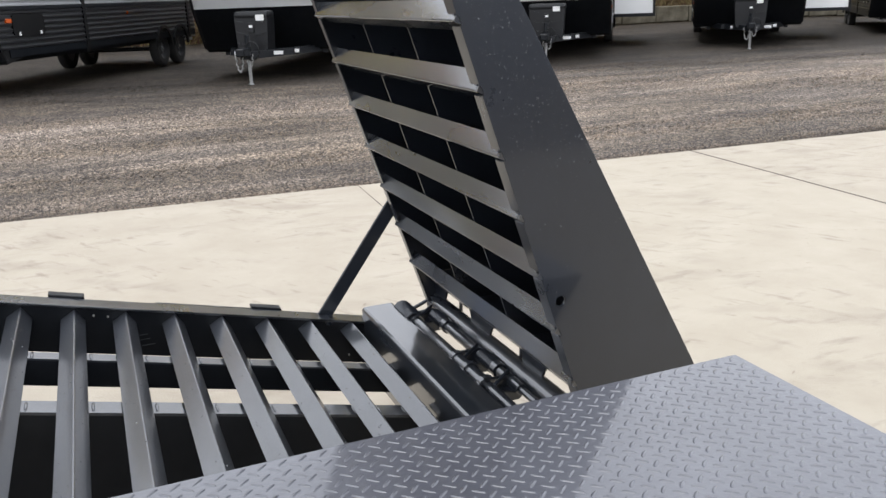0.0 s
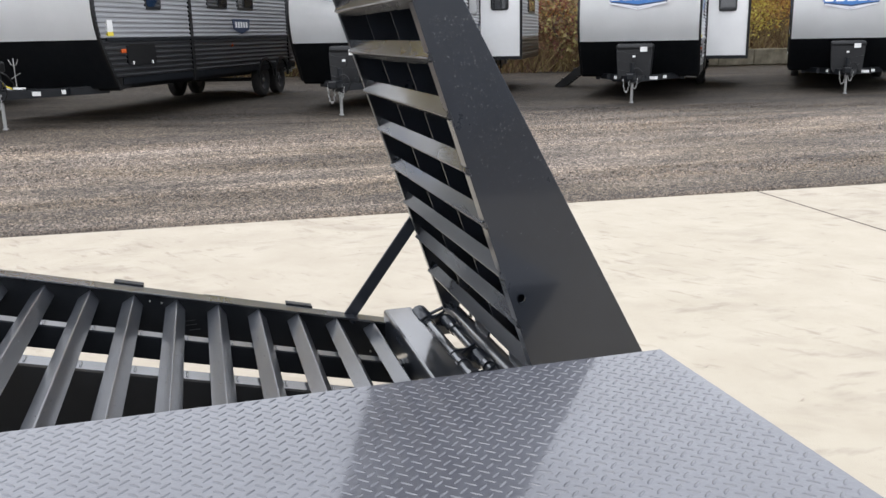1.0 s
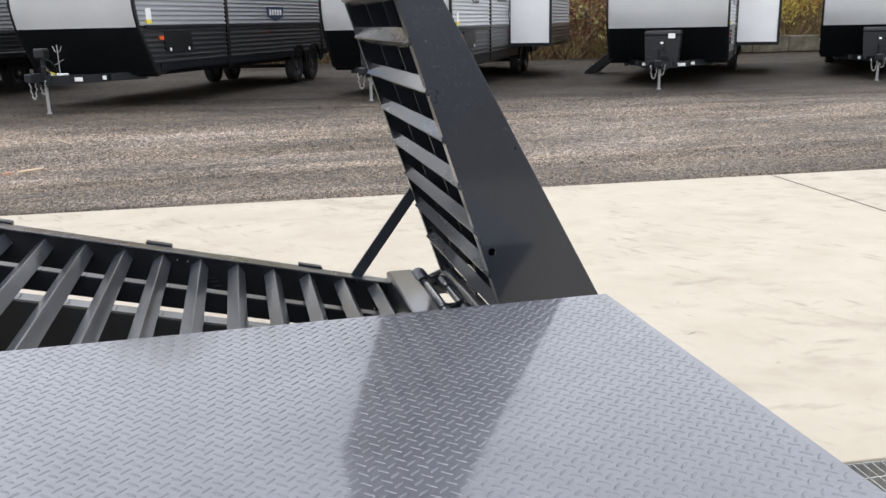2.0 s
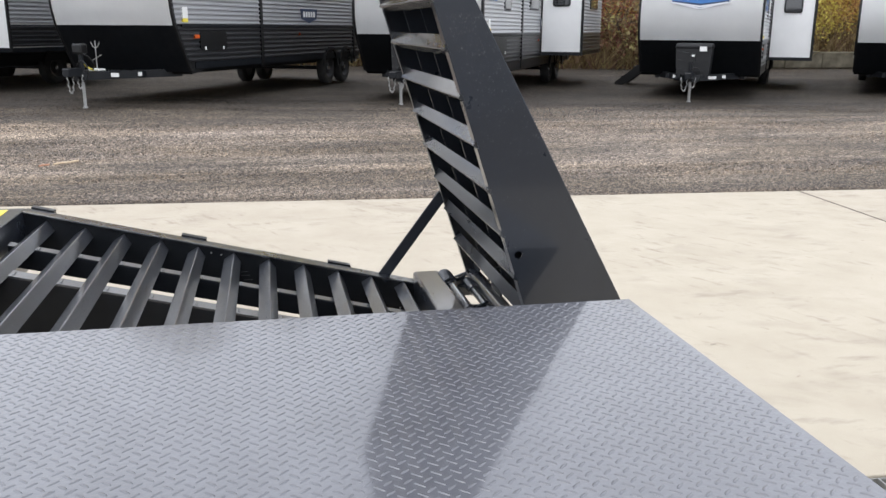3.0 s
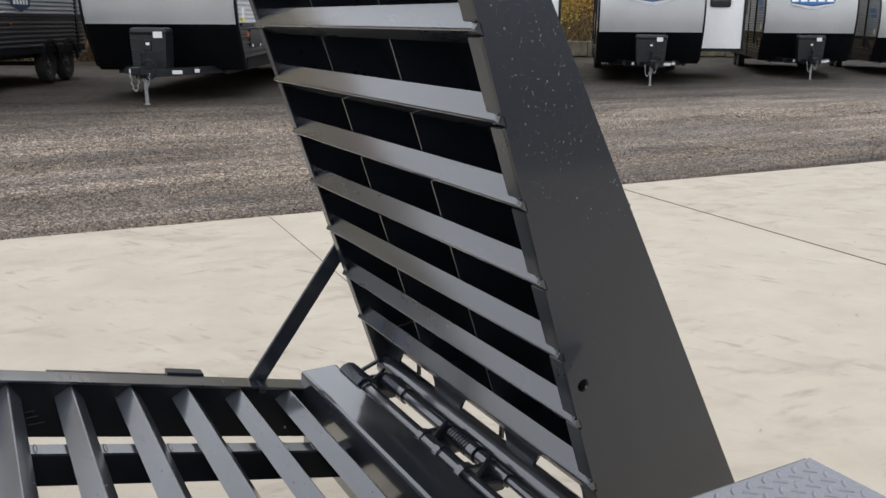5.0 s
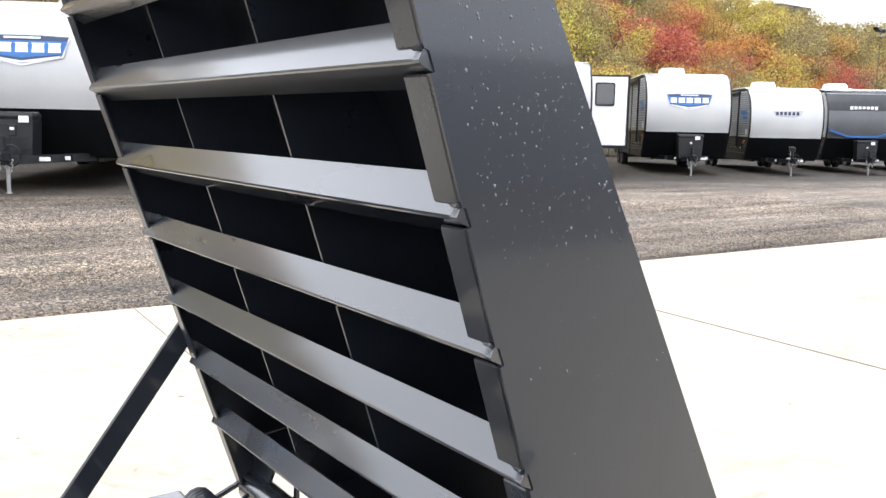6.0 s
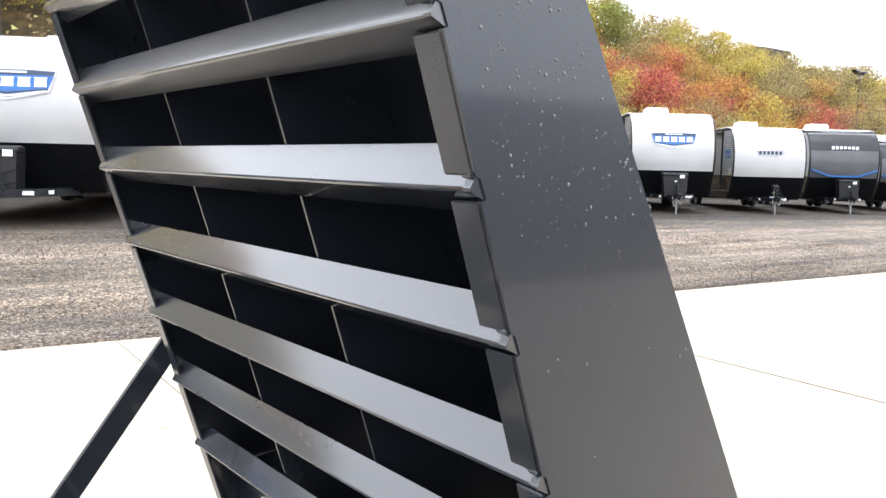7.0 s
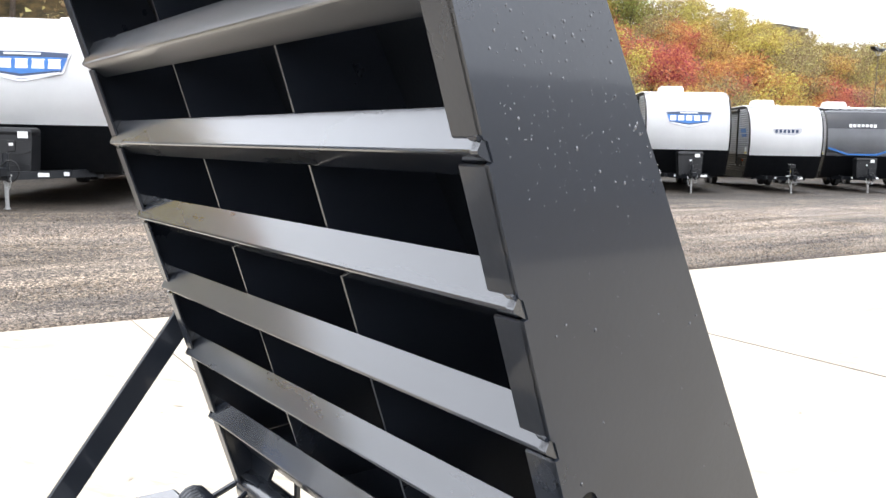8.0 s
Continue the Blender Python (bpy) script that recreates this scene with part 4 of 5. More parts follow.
def caravan(at, theta, label, cap="white", badge="shield", siding=SIDING, lower=SIDING_DARK, slide=None, slide_left=None, steps=False,
            cover=1.0, jack_head=False, back=BODY_BACK, ac=4.2, ladder=False, length_axle=7.2, side_windows=True, awning=True, size=(1.04, 1.04), floor=0.50):
    """A travel trailer, its tongue jack on the ground at `at`, running back along theta degrees from +y towards +x."""
    z = float(lot_height(at[0], at[1]))
    c = thing("travel_trailer", label, "caravan", group="parked caravans",
              m=Matrix.Translation((at[0], at[1], z)) @ Matrix.Rotation(radians(-theta), 4, "Z") @ Matrix.Diagonal((size[0], size[0], size[1], 1)))
    skin = SHELL if cap == "white" else SHELL_DARK
    line = 1.22
    # structure
    body = [(p[0] + 0.03, p[1]) for p in NOSE if p[1] <= 2.88] + [(2.1, ROOF - 0.005), (back - 0.12, ROOF - 0.005), (back, ROOF - 0.12), (back, floor), (2.0, floor)]
    part("body", prism(body, -HALF + 0.004, HALF - 0.004, "x"), UNDER, c)
    part("front_cap", nose_sheet(line, 2.872, HALF - 0.005), skin, c, "glossy white front cap" if cap == "white" else "dark grey front cap", True)
    if cap == "dark":
        part("cap_top", nose_sheet(2.16, 2.874, HALF - 0.012, 0.008, 8), SHELL_TOP, c, "charcoal upper band", True)
    part("lower_cap", nose_sheet(0.50, line - 0.004, HALF - 0.005, 0.004, 8), BLACK, c, "black lower front")
    part("roof", prism([(1.5, 2.86), (2.1, ROOF + 0.012), (back - 0.1, ROOF + 0.012), (back + 0.01, ROOF - 0.12), (back - 0.03, ROOF - 0.12), (back - 0.12, ROOF - 0.02), (2.1, ROOF - 0.02)], -HALF, HALF, "x"), SHELL, c, "white roof")
    part("rear_wall", box(-HALF, HALF, back, back + 0.02, 0.5, ROOF - 0.12), SHELL, c)
    for s in (-1, 1):
        x = s * HALF
        wall = part("side_wall", lap_wall(x, s, 1.24, 2.80, back), siding, c, "lapped metal siding")
        part("lower_siding", lap_wall(x, s, 0.66, 1.22, back), lower, wall, "darker lapped siding")
        part("skirt", box(min(x, x + s * 0.012), max(x, x + s * 0.012), 1.55, back, floor - 0.01, 0.655), BLACK, c, "black skirt")
        part("belt_trim", box(min(x, x + s * 0.032), max(x, x + s * 0.032), 1.16, back, 1.20, 1.25), BLACK, wall)
        # dark edge trim that follows the nose
        zs = np.linspace(0.52, 2.82, 14)
        bm = bmesh.new()
        rows = []
        for q in zs:
            y = nose_y(q) - 0.012
            rows.append([bm.verts.new(v) for v in ((x - s * 0.02, y, q), (x + s * 0.026, y, q), (x + s * 0.026, y + 0.07, q), (x - s * 0.02, y + 0.07, q))])
        for a, b in zip(rows, rows[1:]):
            for k in range(4):
                bm.faces.new((a[k], a[(k + 1) % 4], b[(k + 1) % 4], b[k]))
        part("corner_trim", bm, PLASTIC, c)
        part("seam_trim", box(min(x, x + s * 0.036), max(x, x + s * 0.036), 4.07, 4.18, 0.5, 2.8), PLASTIC, wall)
        part("seam_trim", box(min(x, x + s * 0.036), max(x, x + s * 0.036), back - 0.45, back - 0.34, 0.5, 2.8), PLASTIC, wall)
        part("side_marker", box(min(x, x + s * 0.03), max(x, x + s * 0.03), 1.56, 1.72, 1.02, 1.08, 0.006), AMBER, c, "amber side marker")
        part("side_marker", box(min(x, x + s * 0.03), max(x, x + s * 0.03), 5.9, 5.97, 1.05, 1.1, 0.006), AMBER, c)
        hatch = part("hatch", prism([(p[0] + 2.2, p[1] + 0.98) for p in rounded(0.95, 0.31, 0.08)], x, x + s * 0.035, "x"), PLASTIC, c, "black storage hatch")
        part("latch", box(min(x + s * 0.036, x + s * 0.05), max(x + s * 0.036, x + s * 0.05), 2.50, 2.54, 0.84, 0.89), WHITE, hatch)
        part("latch", box(min(x + s * 0.036, x + s * 0.05), max(x + s * 0.036, x + s * 0.05), 1.86, 1.90, 0.84, 0.89), WHITE, hatch)
        if side_windows:
            if s > 0:
                window(c, x, s, 2.75, 2.05, 0.55, 0.75)
            window(c, x, s, 5.35, 2.05, 0.95, 0.62)
            window(c, x, s, 6.75, 2.05, 0.85, 0.62)
            b = part("side_graphic", prism([(1.40, 2.12), (2.1, 2.12), (1.95, 1.98), (1.30, 1.98)], x + s * 0.030, x + s * 0.036, "x"), BLUE, c, "blue slanted stripes")
            part("side_graphic", prism([(1.27, 1.94), (1.9, 1.94), (1.8, 1.84), (1.22, 1.84)], x + s * 0.030, x + s * 0.036, "x"), BLUE, c)
            part("side_badge", prism([(p[0] + 6.45, p[1] * 1.2 + 1.44) for p in ((-0.46, 0.10), (0.46, 0.10), (0.40, -0.06), (0, -0.13), (-0.40, -0.06))], x + s * 0.030, x + s * 0.036, "x"), NAVY, c, "small dark blue badge")
            for k in range(5):
                part("badge_bar", prism([(6.13 + 0.135 * k, 1.51), (6.22 + 0.135 * k, 1.51), (6.22 + 0.135 * k, 1.40), (6.13 + 0.135 * k, 1.40)], x + s * 0.036, x + s * 0.039, "x"), WHITE, c)
            part("inspection_label", box(min(x, x + s * 0.034), max(x, x + s * 0.034), 1.20, 1.36, 1.32, 1.50), WHITE, c, "white and yellow label")
            part("label_stripe", box(min(x, x + s * 0.036), max(x, x + s * 0.036), 1.20, 1.36, 1.27, 1.33), YELLOW, c)
        # wheel arches and wheels
        for dy in (-0.49, 0.49):
            wheel_set(length_axle + dy, s * (HALF - 0.13), s, c)
            arch = [(length_axle + dy + 0.44 * math.cos(a), 0.40 + 0.40 * math.sin(a)) for a in np.linspace(0, math.pi, 11)]
            arch += [(length_axle + dy + 0.37 * math.cos(a), 0.40 + 0.34 * math.sin(a)) for a in np.linspace(math.pi, 0, 11)]
            part("wheel_arch", prism(arch, x + s * 0.002, x + s * 0.05, "x"), PLASTIC, c)
    part("frame_rail", box(-0.95, -0.86, 1.5, back + 0.1, floor - 0.1, floor), BLACK, c)
    part("frame_rail", box(0.86, 0.95, 1.5, back + 0.1, floor - 0.1, floor), BLACK, c)
    part("bumper", box(-1.1, 1.1, back + 0.1, back + 0.2, 0.42, 0.52, 0.012), GALV, c, "pale steel rear bumper")
    part("axle", rod((-1.1, length_axle - 0.49, 0.345), (1.1, length_axle - 0.49, 0.345), 0.04), BLACK, c)
    # tongue
    tongue = part("tongue", prism([(-0.92, 1.62), (-0.82, 1.62), (0.0, -0.12), (0.07, -0.20), (-0.07, -0.20), (-0.06, -0.12)], 0.42, 0.54, "z"), BLACK, c, "black A-frame tongue")
    part("tongue_rail", prism([(0.92, 1.62), (0.82, 1.62), (0.0, -0.12), (0.06, -0.12)], 0.42, 0.54, "z"), BLACK, tongue)
    part("cross_bar", box(-0.62, 0.62, 0.86, 0.94, 0.43, 0.53), BLACK, tongue)
    part("coupler", prism([(-0.07, -0.42), (0.07, -0.42), (0.09, -0.2), (0.09, -0.1), (-0.09, -0.1), (-0.09, -0.2)], 0.48, 0.60, "z", 0.015), BLACK, tongue)
    jack = part("jack_leg", rod((0, 0, 0.02), (0, 0, 0.5), 0.028, 14), GALV, c, "bare steel jack leg")
    part("jack_foot", rod((0, 0, 0.0), (0, 0, 0.022), 0.045, 16), GALV, jack)
    part("jack_tube", rod((0, 0, 0.42), (0, 0, 0.86 if jack_head else 0.8), 0.042, 14), BLACK, jack)
    if jack_head:
        part("jack_head", box(-0.11, 0.09, -0.09, 0.09, 0.80, 0.95, 0.03), PLASTIC, jack, "black power jack head")
        part("antenna_stand", rod((0.04, 0.35, 0.54), (0.04, 0.35, 0.99), 0.008, 8), GALV, c)
        part("stand_arm", pipe([(-0.05, 0.35, 0.97), (-0.01, 0.35, 0.90), (0.04, 0.35, 0.885), (0.09, 0.35, 0.90), (0.13, 0.35, 0.97)], 0.006), GALV, c)
        part("stand_arm", rod((-0.04, 0.35, 0.70), (0.16, 0.33, 0.78), 0.006, 8), GALV, c)
        part("tank_tray", box(-0.08, 0.16, 0.22, 0.42, 0.545, 0.572, 0.008), WHITE, c, "white tray on the tongue")
        part("hose", pipe([(-0.04, 0.02, 0.74), (-0.02, 0.06, 0.68), (0.02, 0.12, 0.60), (0.08, 0.2, 0.56)], 0.013), YELLOW, c, "yellow and black hoses")
        part("hose", pipe([(0.05, -0.06, 0.82), (0.16, 0.0, 0.76), (0.19, 0.1, 0.64), (0.10, 0.16, 0.57)], 0.010), PLASTIC, c)
    # safety chain and cable loop
    bm = pipe([(-0.09 + 0.06 * math.cos(a) + 0.010 * math.sin(14 * a), -0.2 + 0.010 * math.cos(14 * a), 0.5 - 0.27 * math.sin(a)) for a in np.linspace(0, math.pi, 30)], 0.012, 6)
    part("safety_chain", bm, GALV, c, "bright safety chain")
    bm = pipe([(0.07 + 0.05 * math.cos(a) + 0.010 * math.sin(14 * a), -0.16 + 0.010 * math.cos(14 * a), 0.5 - 0.2 * math.sin(a)) for a in np.linspace(0, math.pi, 30)], 0.010, 6)
    part("safety_chain", bm, GALV, c)
    part("cable", pipe([(0.1 + 0.12 * math.cos(a), -0.12, 0.55 + 0.15 * math.sin(a)) for a in np.linspace(0, 6.28, 14)], 0.012), PLASTIC, c, "looped black cable")
    for x, y, w in ((-0.42, 0.66, 0.08), (0.32, 0.5, 0.16), (0.55, 0.95, 0.08)):
        part("tongue_label", box(x, x + w, y - 0.16, y - 0.155, 0.455, 0.515), WHITE, c, "white label")
    if cover:
        gas = new("gas_cover")
        gas.parent = c
        gas.location = (0, 0.46, 0.465)
        shell = prism([(-0.28, 0.0), (0.28, 0.0), (0.325, 0.07), (0.345, 0.34), (0.36, 0.58), (0.335, 0.66), (-0.335, 0.66), (-0.36, 0.58), (-0.345, 0.34), (-0.325, 0.07)], -0.2, 0.2, "y")
        bmesh.ops.bevel(shell, geom=[e for e in shell.edges if abs(e.verts[0].co.y - e.verts[1].co.y) > 0.3], offset=0.02, segments=2, affect="EDGES")
        for v in shell.verts:
            v.co.x *= cover
        part("cover_shell", shell, COVER, gas, "black moulded gas bottle cover")
        for q in (0.13, 0.31, 0.49):
            us = np.linspace(-1, 1, 11)
            arc = [(0.335 * cover * u, q + 0.05 * u * u) for u in us] + [(0.335 * cover * u, q + 0.026 + 0.05 * u * u) for u in us[::-1]]
            part("moulded_rib", prism(arc, -0.216, -0.198, "y", 0.004), COVER, gas)
        lid = box(-0.375 * cover, 0.375 * cover, -0.215, 0.215, 0.575, 0.705, 0.055)
        part("cover_lid", lid, COVER, gas, "rounded black lid", True)
        part("cover_clip", box(-0.05, 0.05, -0.225, -0.2, 0.36, 0.52, 0.008), COVER, gas)
        part("clip_label", box(-0.03, 0.03, -0.229, -0.2255, 0.44, 0.48), WHITE, gas)
        part("cover_label", box(0.12 * cover, 0.12 * cover + 0.14, -0.2235, -0.2155, 0.55, 0.645), WHITE, gas, "white square label")
    # badges on the front
    fy = nose_y
    if badge == "shield":
        shield(1.38, 0.47, 0, 2.08, 0, c, fy)
        part("badge_script", box(-0.26, 0.26, nose_y(2.27) - 0.13, nose_y(2.27) - 0.1, 2.255, 2.285), WHITE, c)
    elif badge == "script":
        part("badge", prism([(-0.5, 2.1), (0.5, 2.14), (0.46, 1.98), (0.2, 1.9), (-0.4, 1.94)], nose_y(2.0) - 0.12, nose_y(2.0) - 0.09, "y"), SILVER, c, "grey script badge")
        for k in range(6):
            part("badge_bar", box(-0.42 + 0.14 * k, -0.33 + 0.14 * k, nose_y(2.0) - 0.126, nose_y(2.0) - 0.12, 1.98, 2.09), NAVY, c)
    else:
        for k in range(7):
            part("badge_bar", box(-0.5 + 0.145 * k, -0.40 + 0.145 * k, nose_y(2.25) - 0.118, nose_y(2.25) - 0.09, 2.2, 2.31), WHITE, c)
        for s in (-1, 1):
            part("blue_stripe", prism([(s * 1.2, 1.52), (s * 0.5, 1.30), (0, 1.30), (0, 1.25), (s * 0.52, 1.25), (s * 1.2, 1.46)], nose_y(1.4) - 0.11, nose_y(1.4) + 0.06, "y"), BLUE, c, "blue front stripe")
    for s in (-1, 1):
        part("roof_marker", box(s * 1.1 - 0.04, s * 1.1 + 0.04, nose_y(2.66) + 0.02, nose_y(2.66) + 0.06, 2.64, 2.68), AMBER, c)
    # roof fittings
    part("air_conditioner", prism([(ac - 0.45, ROOF + 0.012), (ac + 0.5, ROOF + 0.012), (ac + 0.46, ROOF + 0.22), (ac + 0.30, ROOF + 0.30), (ac - 0.28, ROOF + 0.30), (ac - 0.44, ROOF + 0.2)], -0.36, 0.36, "x", 0.03), SHELL, c, "white roof air conditioner")
    part("roof_vent", box(-0.25, 0.25, 5.2, 5.7, ROOF + 0.012, ROOF + 0.12, 0.03), SHELL, c)
    part("plumbing_vent", rod((0.6, 4.2, ROOF), (0.6, 4.2, ROOF + 0.14), 0.05, 12), SHELL, c)
    # slide-out rooms
    for s, sl in ((1, slide), (-1, slide_left)):
        if not sl:
            continue
        y0, y1, depth = sl
        x0, x1 = s * HALF, s * (HALF + depth)
        a, b = min(x0, x1), max(x0, x1)
        room = new("slide_out")
        room.parent = c
        part("slide_box", box(a, b, y0, y1, 0.80, 2.62), SHELL, room, "white slide-out room end")
        part("slide_wall", lap_wall(x1, s, 1.24, 2.60, y1, y_from=y0), siding, room)
        part("slide_lower_wall", lap_wall(x1, s, 0.82, 1.22, y1, y_from=y0), lower, room)
        part("slide_roof", box(a, b + 0.0, y0 - 0.03, y1 + 0.03, 2.622, 2.66), BLACK, room)
        part("slide_floor", box(a, b, y0 - 0.02, y1 + 0.02, 0.72, 0.798), BLACK, room)
        part("slide_trim", box(x1 - 0.03, x1 + 0.03, y0 - 0.025, y0 - 0.002, 0.72, 2.64), PLASTIC, room)
        part("slide_trim", box(x0 - 0.02 + s * 0.03, x0 + 0.02 + s * 0.03, y0 - 0.025, y0 - 0.002, 0.72, 2.64), PLASTIC, room)
        w = new("window")
        w.parent = room
        w.location = ((x0 + x1) / 2, y0, 2.15)
        part("window_frame", prism(rounded(depth * 0.42, 0.62, 0.06), -0.025, 0.0, "y"), PLASTIC, w)
        part("pane", prism(rounded(depth * 0.42 - 0.07, 0.55, 0.05), -0.029, -0.0255, "y"), TINT, w)
        window(room, x1 + s * 0.012, s, (y0 + y1) / 2, 2.1, 1.2, 0.6)
    if steps:
        st = new("entry_steps")
        st.parent = c
        x = -HALF
        for k, (dx, zz) in enumerate(((0.18, 0.74), (0.48, 0.50), (0.78, 0.26))):
            part("tread", box(x - dx - 0.16, x - dx + 0.10, 4.0, 4.7, zz, zz + 0.035), PLASTIC, st)
        for y in (4.0, 4.68):
            part("stringer", prism([(x, 0.98), (x - 1.10, 0.12), (x - 1.10, -0.005), (x - 0.96, -0.005), (x, 0.74)], y, y + 0.03, "y"), PLASTIC, st)
    if awning:
        part("awning_roll", rod((-HALF - 0.09, 2.3, 2.74), (-HALF - 0.09, 7.0, 2.74), 0.065, 12), PLASTIC, c, "rolled black awning")
        for y in (2.4, 6.9):
            part("awning_arm", box(-HALF - 0.07, -HALF - 0.02, y, y + 0.06, 0.9, 2.72), PLASTIC, c)
    return c


caravan((-9.6, 12.5), 28, "white and black travel trailer with a slide-out and grey siding", slide=(4.4, 7.6, 1.0), jack_head=True, cover=0)
caravan((-3.58, 12.38), 28, "white-fronted travel trailer, silver lap siding over dark, tongue jack exposed", jack_head=True, cover=0,
        length_axle=8.15, back=9.6, size=(0.93, 1.07), floor=0.56)
caravan((1.75, 13.46), 29, "white and black travel trailer with a slide-out and gas cover", siding=SIDING_PALE, slide=(6.2, 9.4, 1.0), back=10.4, length_axle=8.3, cover=0.78)
caravan((8.14, 14.6), 34, "white and black travel trailer with slide-out and entry steps down", slide=(4.6, 7.8, 1.0), steps=True, siding=SIDING_PALE)
caravan((14.01, 15.13), 38, "white and black travel trailer with slide-out and gas cover", slide=(2.8, 6.0, 1.25), siding=SIDING_PALE)
caravan((20.23, 15.4), 41, "white and black travel trailer with blue side stripes", siding=SIDING, size=(1.0, 1.05))
caravan((24.73, 14.97), 41, "white travel trailer with a grey script badge", badge="script", cover=0, jack_head=True, siding=SIDING, size=(0.93, 0.98))
caravan((30.37, 15.4), 42, "dark grey fronted travel trailer with blue stripes", cap="dark", badge="bars", siding=SIDING_PALE, size=(1.0, 1.08))
caravan((36.0, 15.4), 42, "dark grey fronted travel trailer at the end of the row", cap="dark", badge="bars", siding=SIDING_PALE)

# ---- retaining wall, pole and roof on the hill ----
wall = thing("retaining_wall", "low weathered concrete block wall at the foot of the hill", "wall", kind="structure")
blk = {}
rng = random.Random(3)
for row in range(1):
    for k in range(40):
        x = 16.5 + 1.52 * k + (0.76 if row else 0)
        z = float(lot_height(x, 26.6)) + 0.03
        key = rng.randrange(4)
        if key not in blk:
            blk[key] = mesh_of("block", box(0, 1.5, 0, 0.6, 0, 0.59, 0.02 + 0.008 * key), BLOCK)
        b = part("block", blk[key], BLOCK, wall)
        b.location = (x, 26.5 + rng.uniform(-0.03, 0.03), z)

pole = thing("lamp_post", "slim grey lot lamp post with two heads", "lamp post", (48.0, 24.5, float(lot_height(48.0, 24.5))))
part("post", rod((0, 0, -0.1), (0, 0, 7.5), 0.035, 12, r2=0.02), BLOCK, pole)
for s in (-1, 1):
    part("arm", pipe([(0, 0, 7.0), (s * 0.2, 0, 7.05), (s * 0.32, 0, 7.25)], 0.025), GALV, pole)
    head = prism([(-0.22, 7.2), (0.2, 7.34), (0.24, 7.46), (-0.18, 7.40)], -0.14, 0.14, "y", 0.02)
    for v in head.verts:
        v.co.x = s * (v.co.x + 0.42)
    part("lamp_head", head, PLASTIC, pole, "dark tilted lamp head")

# ---- autumn wood on the hillside ----
def crown_mesh(name, kind, height, width, leaves, seed):
    rng = np.random.default_rng(seed)
    leaves = int(leaves * 1.9)
    clumps = rng.normal(0, 1, (26, 3))
    clumps /= np.linalg.norm(clumps, axis=1)[:, None]
    clumps *= rng.uniform(0.35, 1.0, (26, 1)) ** 0.6
    centre = clumps * np.array([width / 2, width / 2, height * 0.40]) + np.array([0, 0, height * 0.56])
    pick = rng.integers(0, 26, leaves)
    p = centre[pick] + rng.normal(0, 1, (leaves, 3)) * np.array([0.17, 0.17, 0.13]) * width * 0.62
    p[:, 2] = np.maximum(p[:, 2], 0.12 * height)
    s = rng.uniform(0.036, 0.085, leaves) * (0.8 + 0.1 * height)
    a = rng.normal(0, 1, (leaves, 3))
    a /= np.linalg.norm(a, axis=1)[:, None]
    b = np.cross(a, rng.normal(0, 1, (leaves, 3)))
    b /= np.linalg.norm(b, axis=1)[:, None]
    v = np.stack([p - a * s[:, None] * 0.8, p + b * s[:, None] * 0.85, p + a * s[:, None]], 1)
    me = bpy.data.meshes.new(name)
    me.from_pydata(v.reshape(-1, 3).tolist(), [], (np.arange(leaves * 3).reshape(-1, 3)).tolist())
    me.materials.append(LEAF[kind])
    return me, centre


def tree(kind, height, width, leaves, seed):
    t = thing("tree", f"{WORD[kind]} on the hillside", "tree", group="hillside trees")
    me, centre = crown_mesh("crown", kind, height, width, leaves, seed)
    rng = random.Random(seed)
    bm = bmesh.new()
    pts = [(0, 0, -0.4)]
    for k in range(1, 6):
        pts.append((rng.gauss(0, 0.05) * k, rng.gauss(0, 0.05) * k, height * 0.16 * k))
    for a, b, r1, r2 in zip(pts, pts[1:], (0.09, 0.075, 0.06, 0.045, 0.03), (0.075, 0.06, 0.045, 0.03, 0.012)):
        rod(a, b, r1 * height / 5, 7, bm, r2 * height / 5)
    for c in centre[::3]:
        k = rng.randrange(1, 4)
        rod(pts[k], tuple(c), 0.025 * height / 5, 5, bm, 0.007)
    part("trunk", bm, BARK, t, "thin branching trunk")
    part("crown", me, LEAF[kind], t, "", kind="stuff")
    return t


WORD = {"green": "leafy green tree turning yellow", "lime": "yellow-green autumn tree", "yellow": "bright yellow autumn tree", "gold": "golden autumn shrub",
        "orange": "orange autumn tree", "red": "scarlet autumn sumac", "olive": "olive-brown fading tree", "maroon": "maroon autumn shrub"}
SIZES = [("green", 6.2, 5.0, 3800, 1), ("green", 5.2, 4.4, 3200, 2), ("lime", 5.4, 4.2, 3200, 3), ("lime", 4.4, 3.8, 2800, 4), ("yellow", 4.8, 3.8, 2800, 5),
         ("gold", 3.2, 3.2, 2400, 6), ("gold", 2.6, 3.0, 2200, 7), ("orange", 3.6, 3.2, 2400, 8), ("red", 3.4, 3.6, 2600, 9), ("red", 2.8, 3.0, 2200, 10),
         ("olive", 4.2, 3.8, 2600, 11), ("olive", 3.4, 3.4, 2400, 12), ("maroon", 2.8, 2.8, 2000, 13), ("yellow", 3.4, 3.2, 2400, 14)]


GROVES = ((44.5, 40.5, 2.9, 5.0), (52.0, 40.5, 3.8, 5.5), (53.0, 37.0, 2.4, 4.5), (62.0, 37.0, 2.3, 3.5), (70.5, 38.5, 2.2, 3.0))    # where red and orange sumac stands


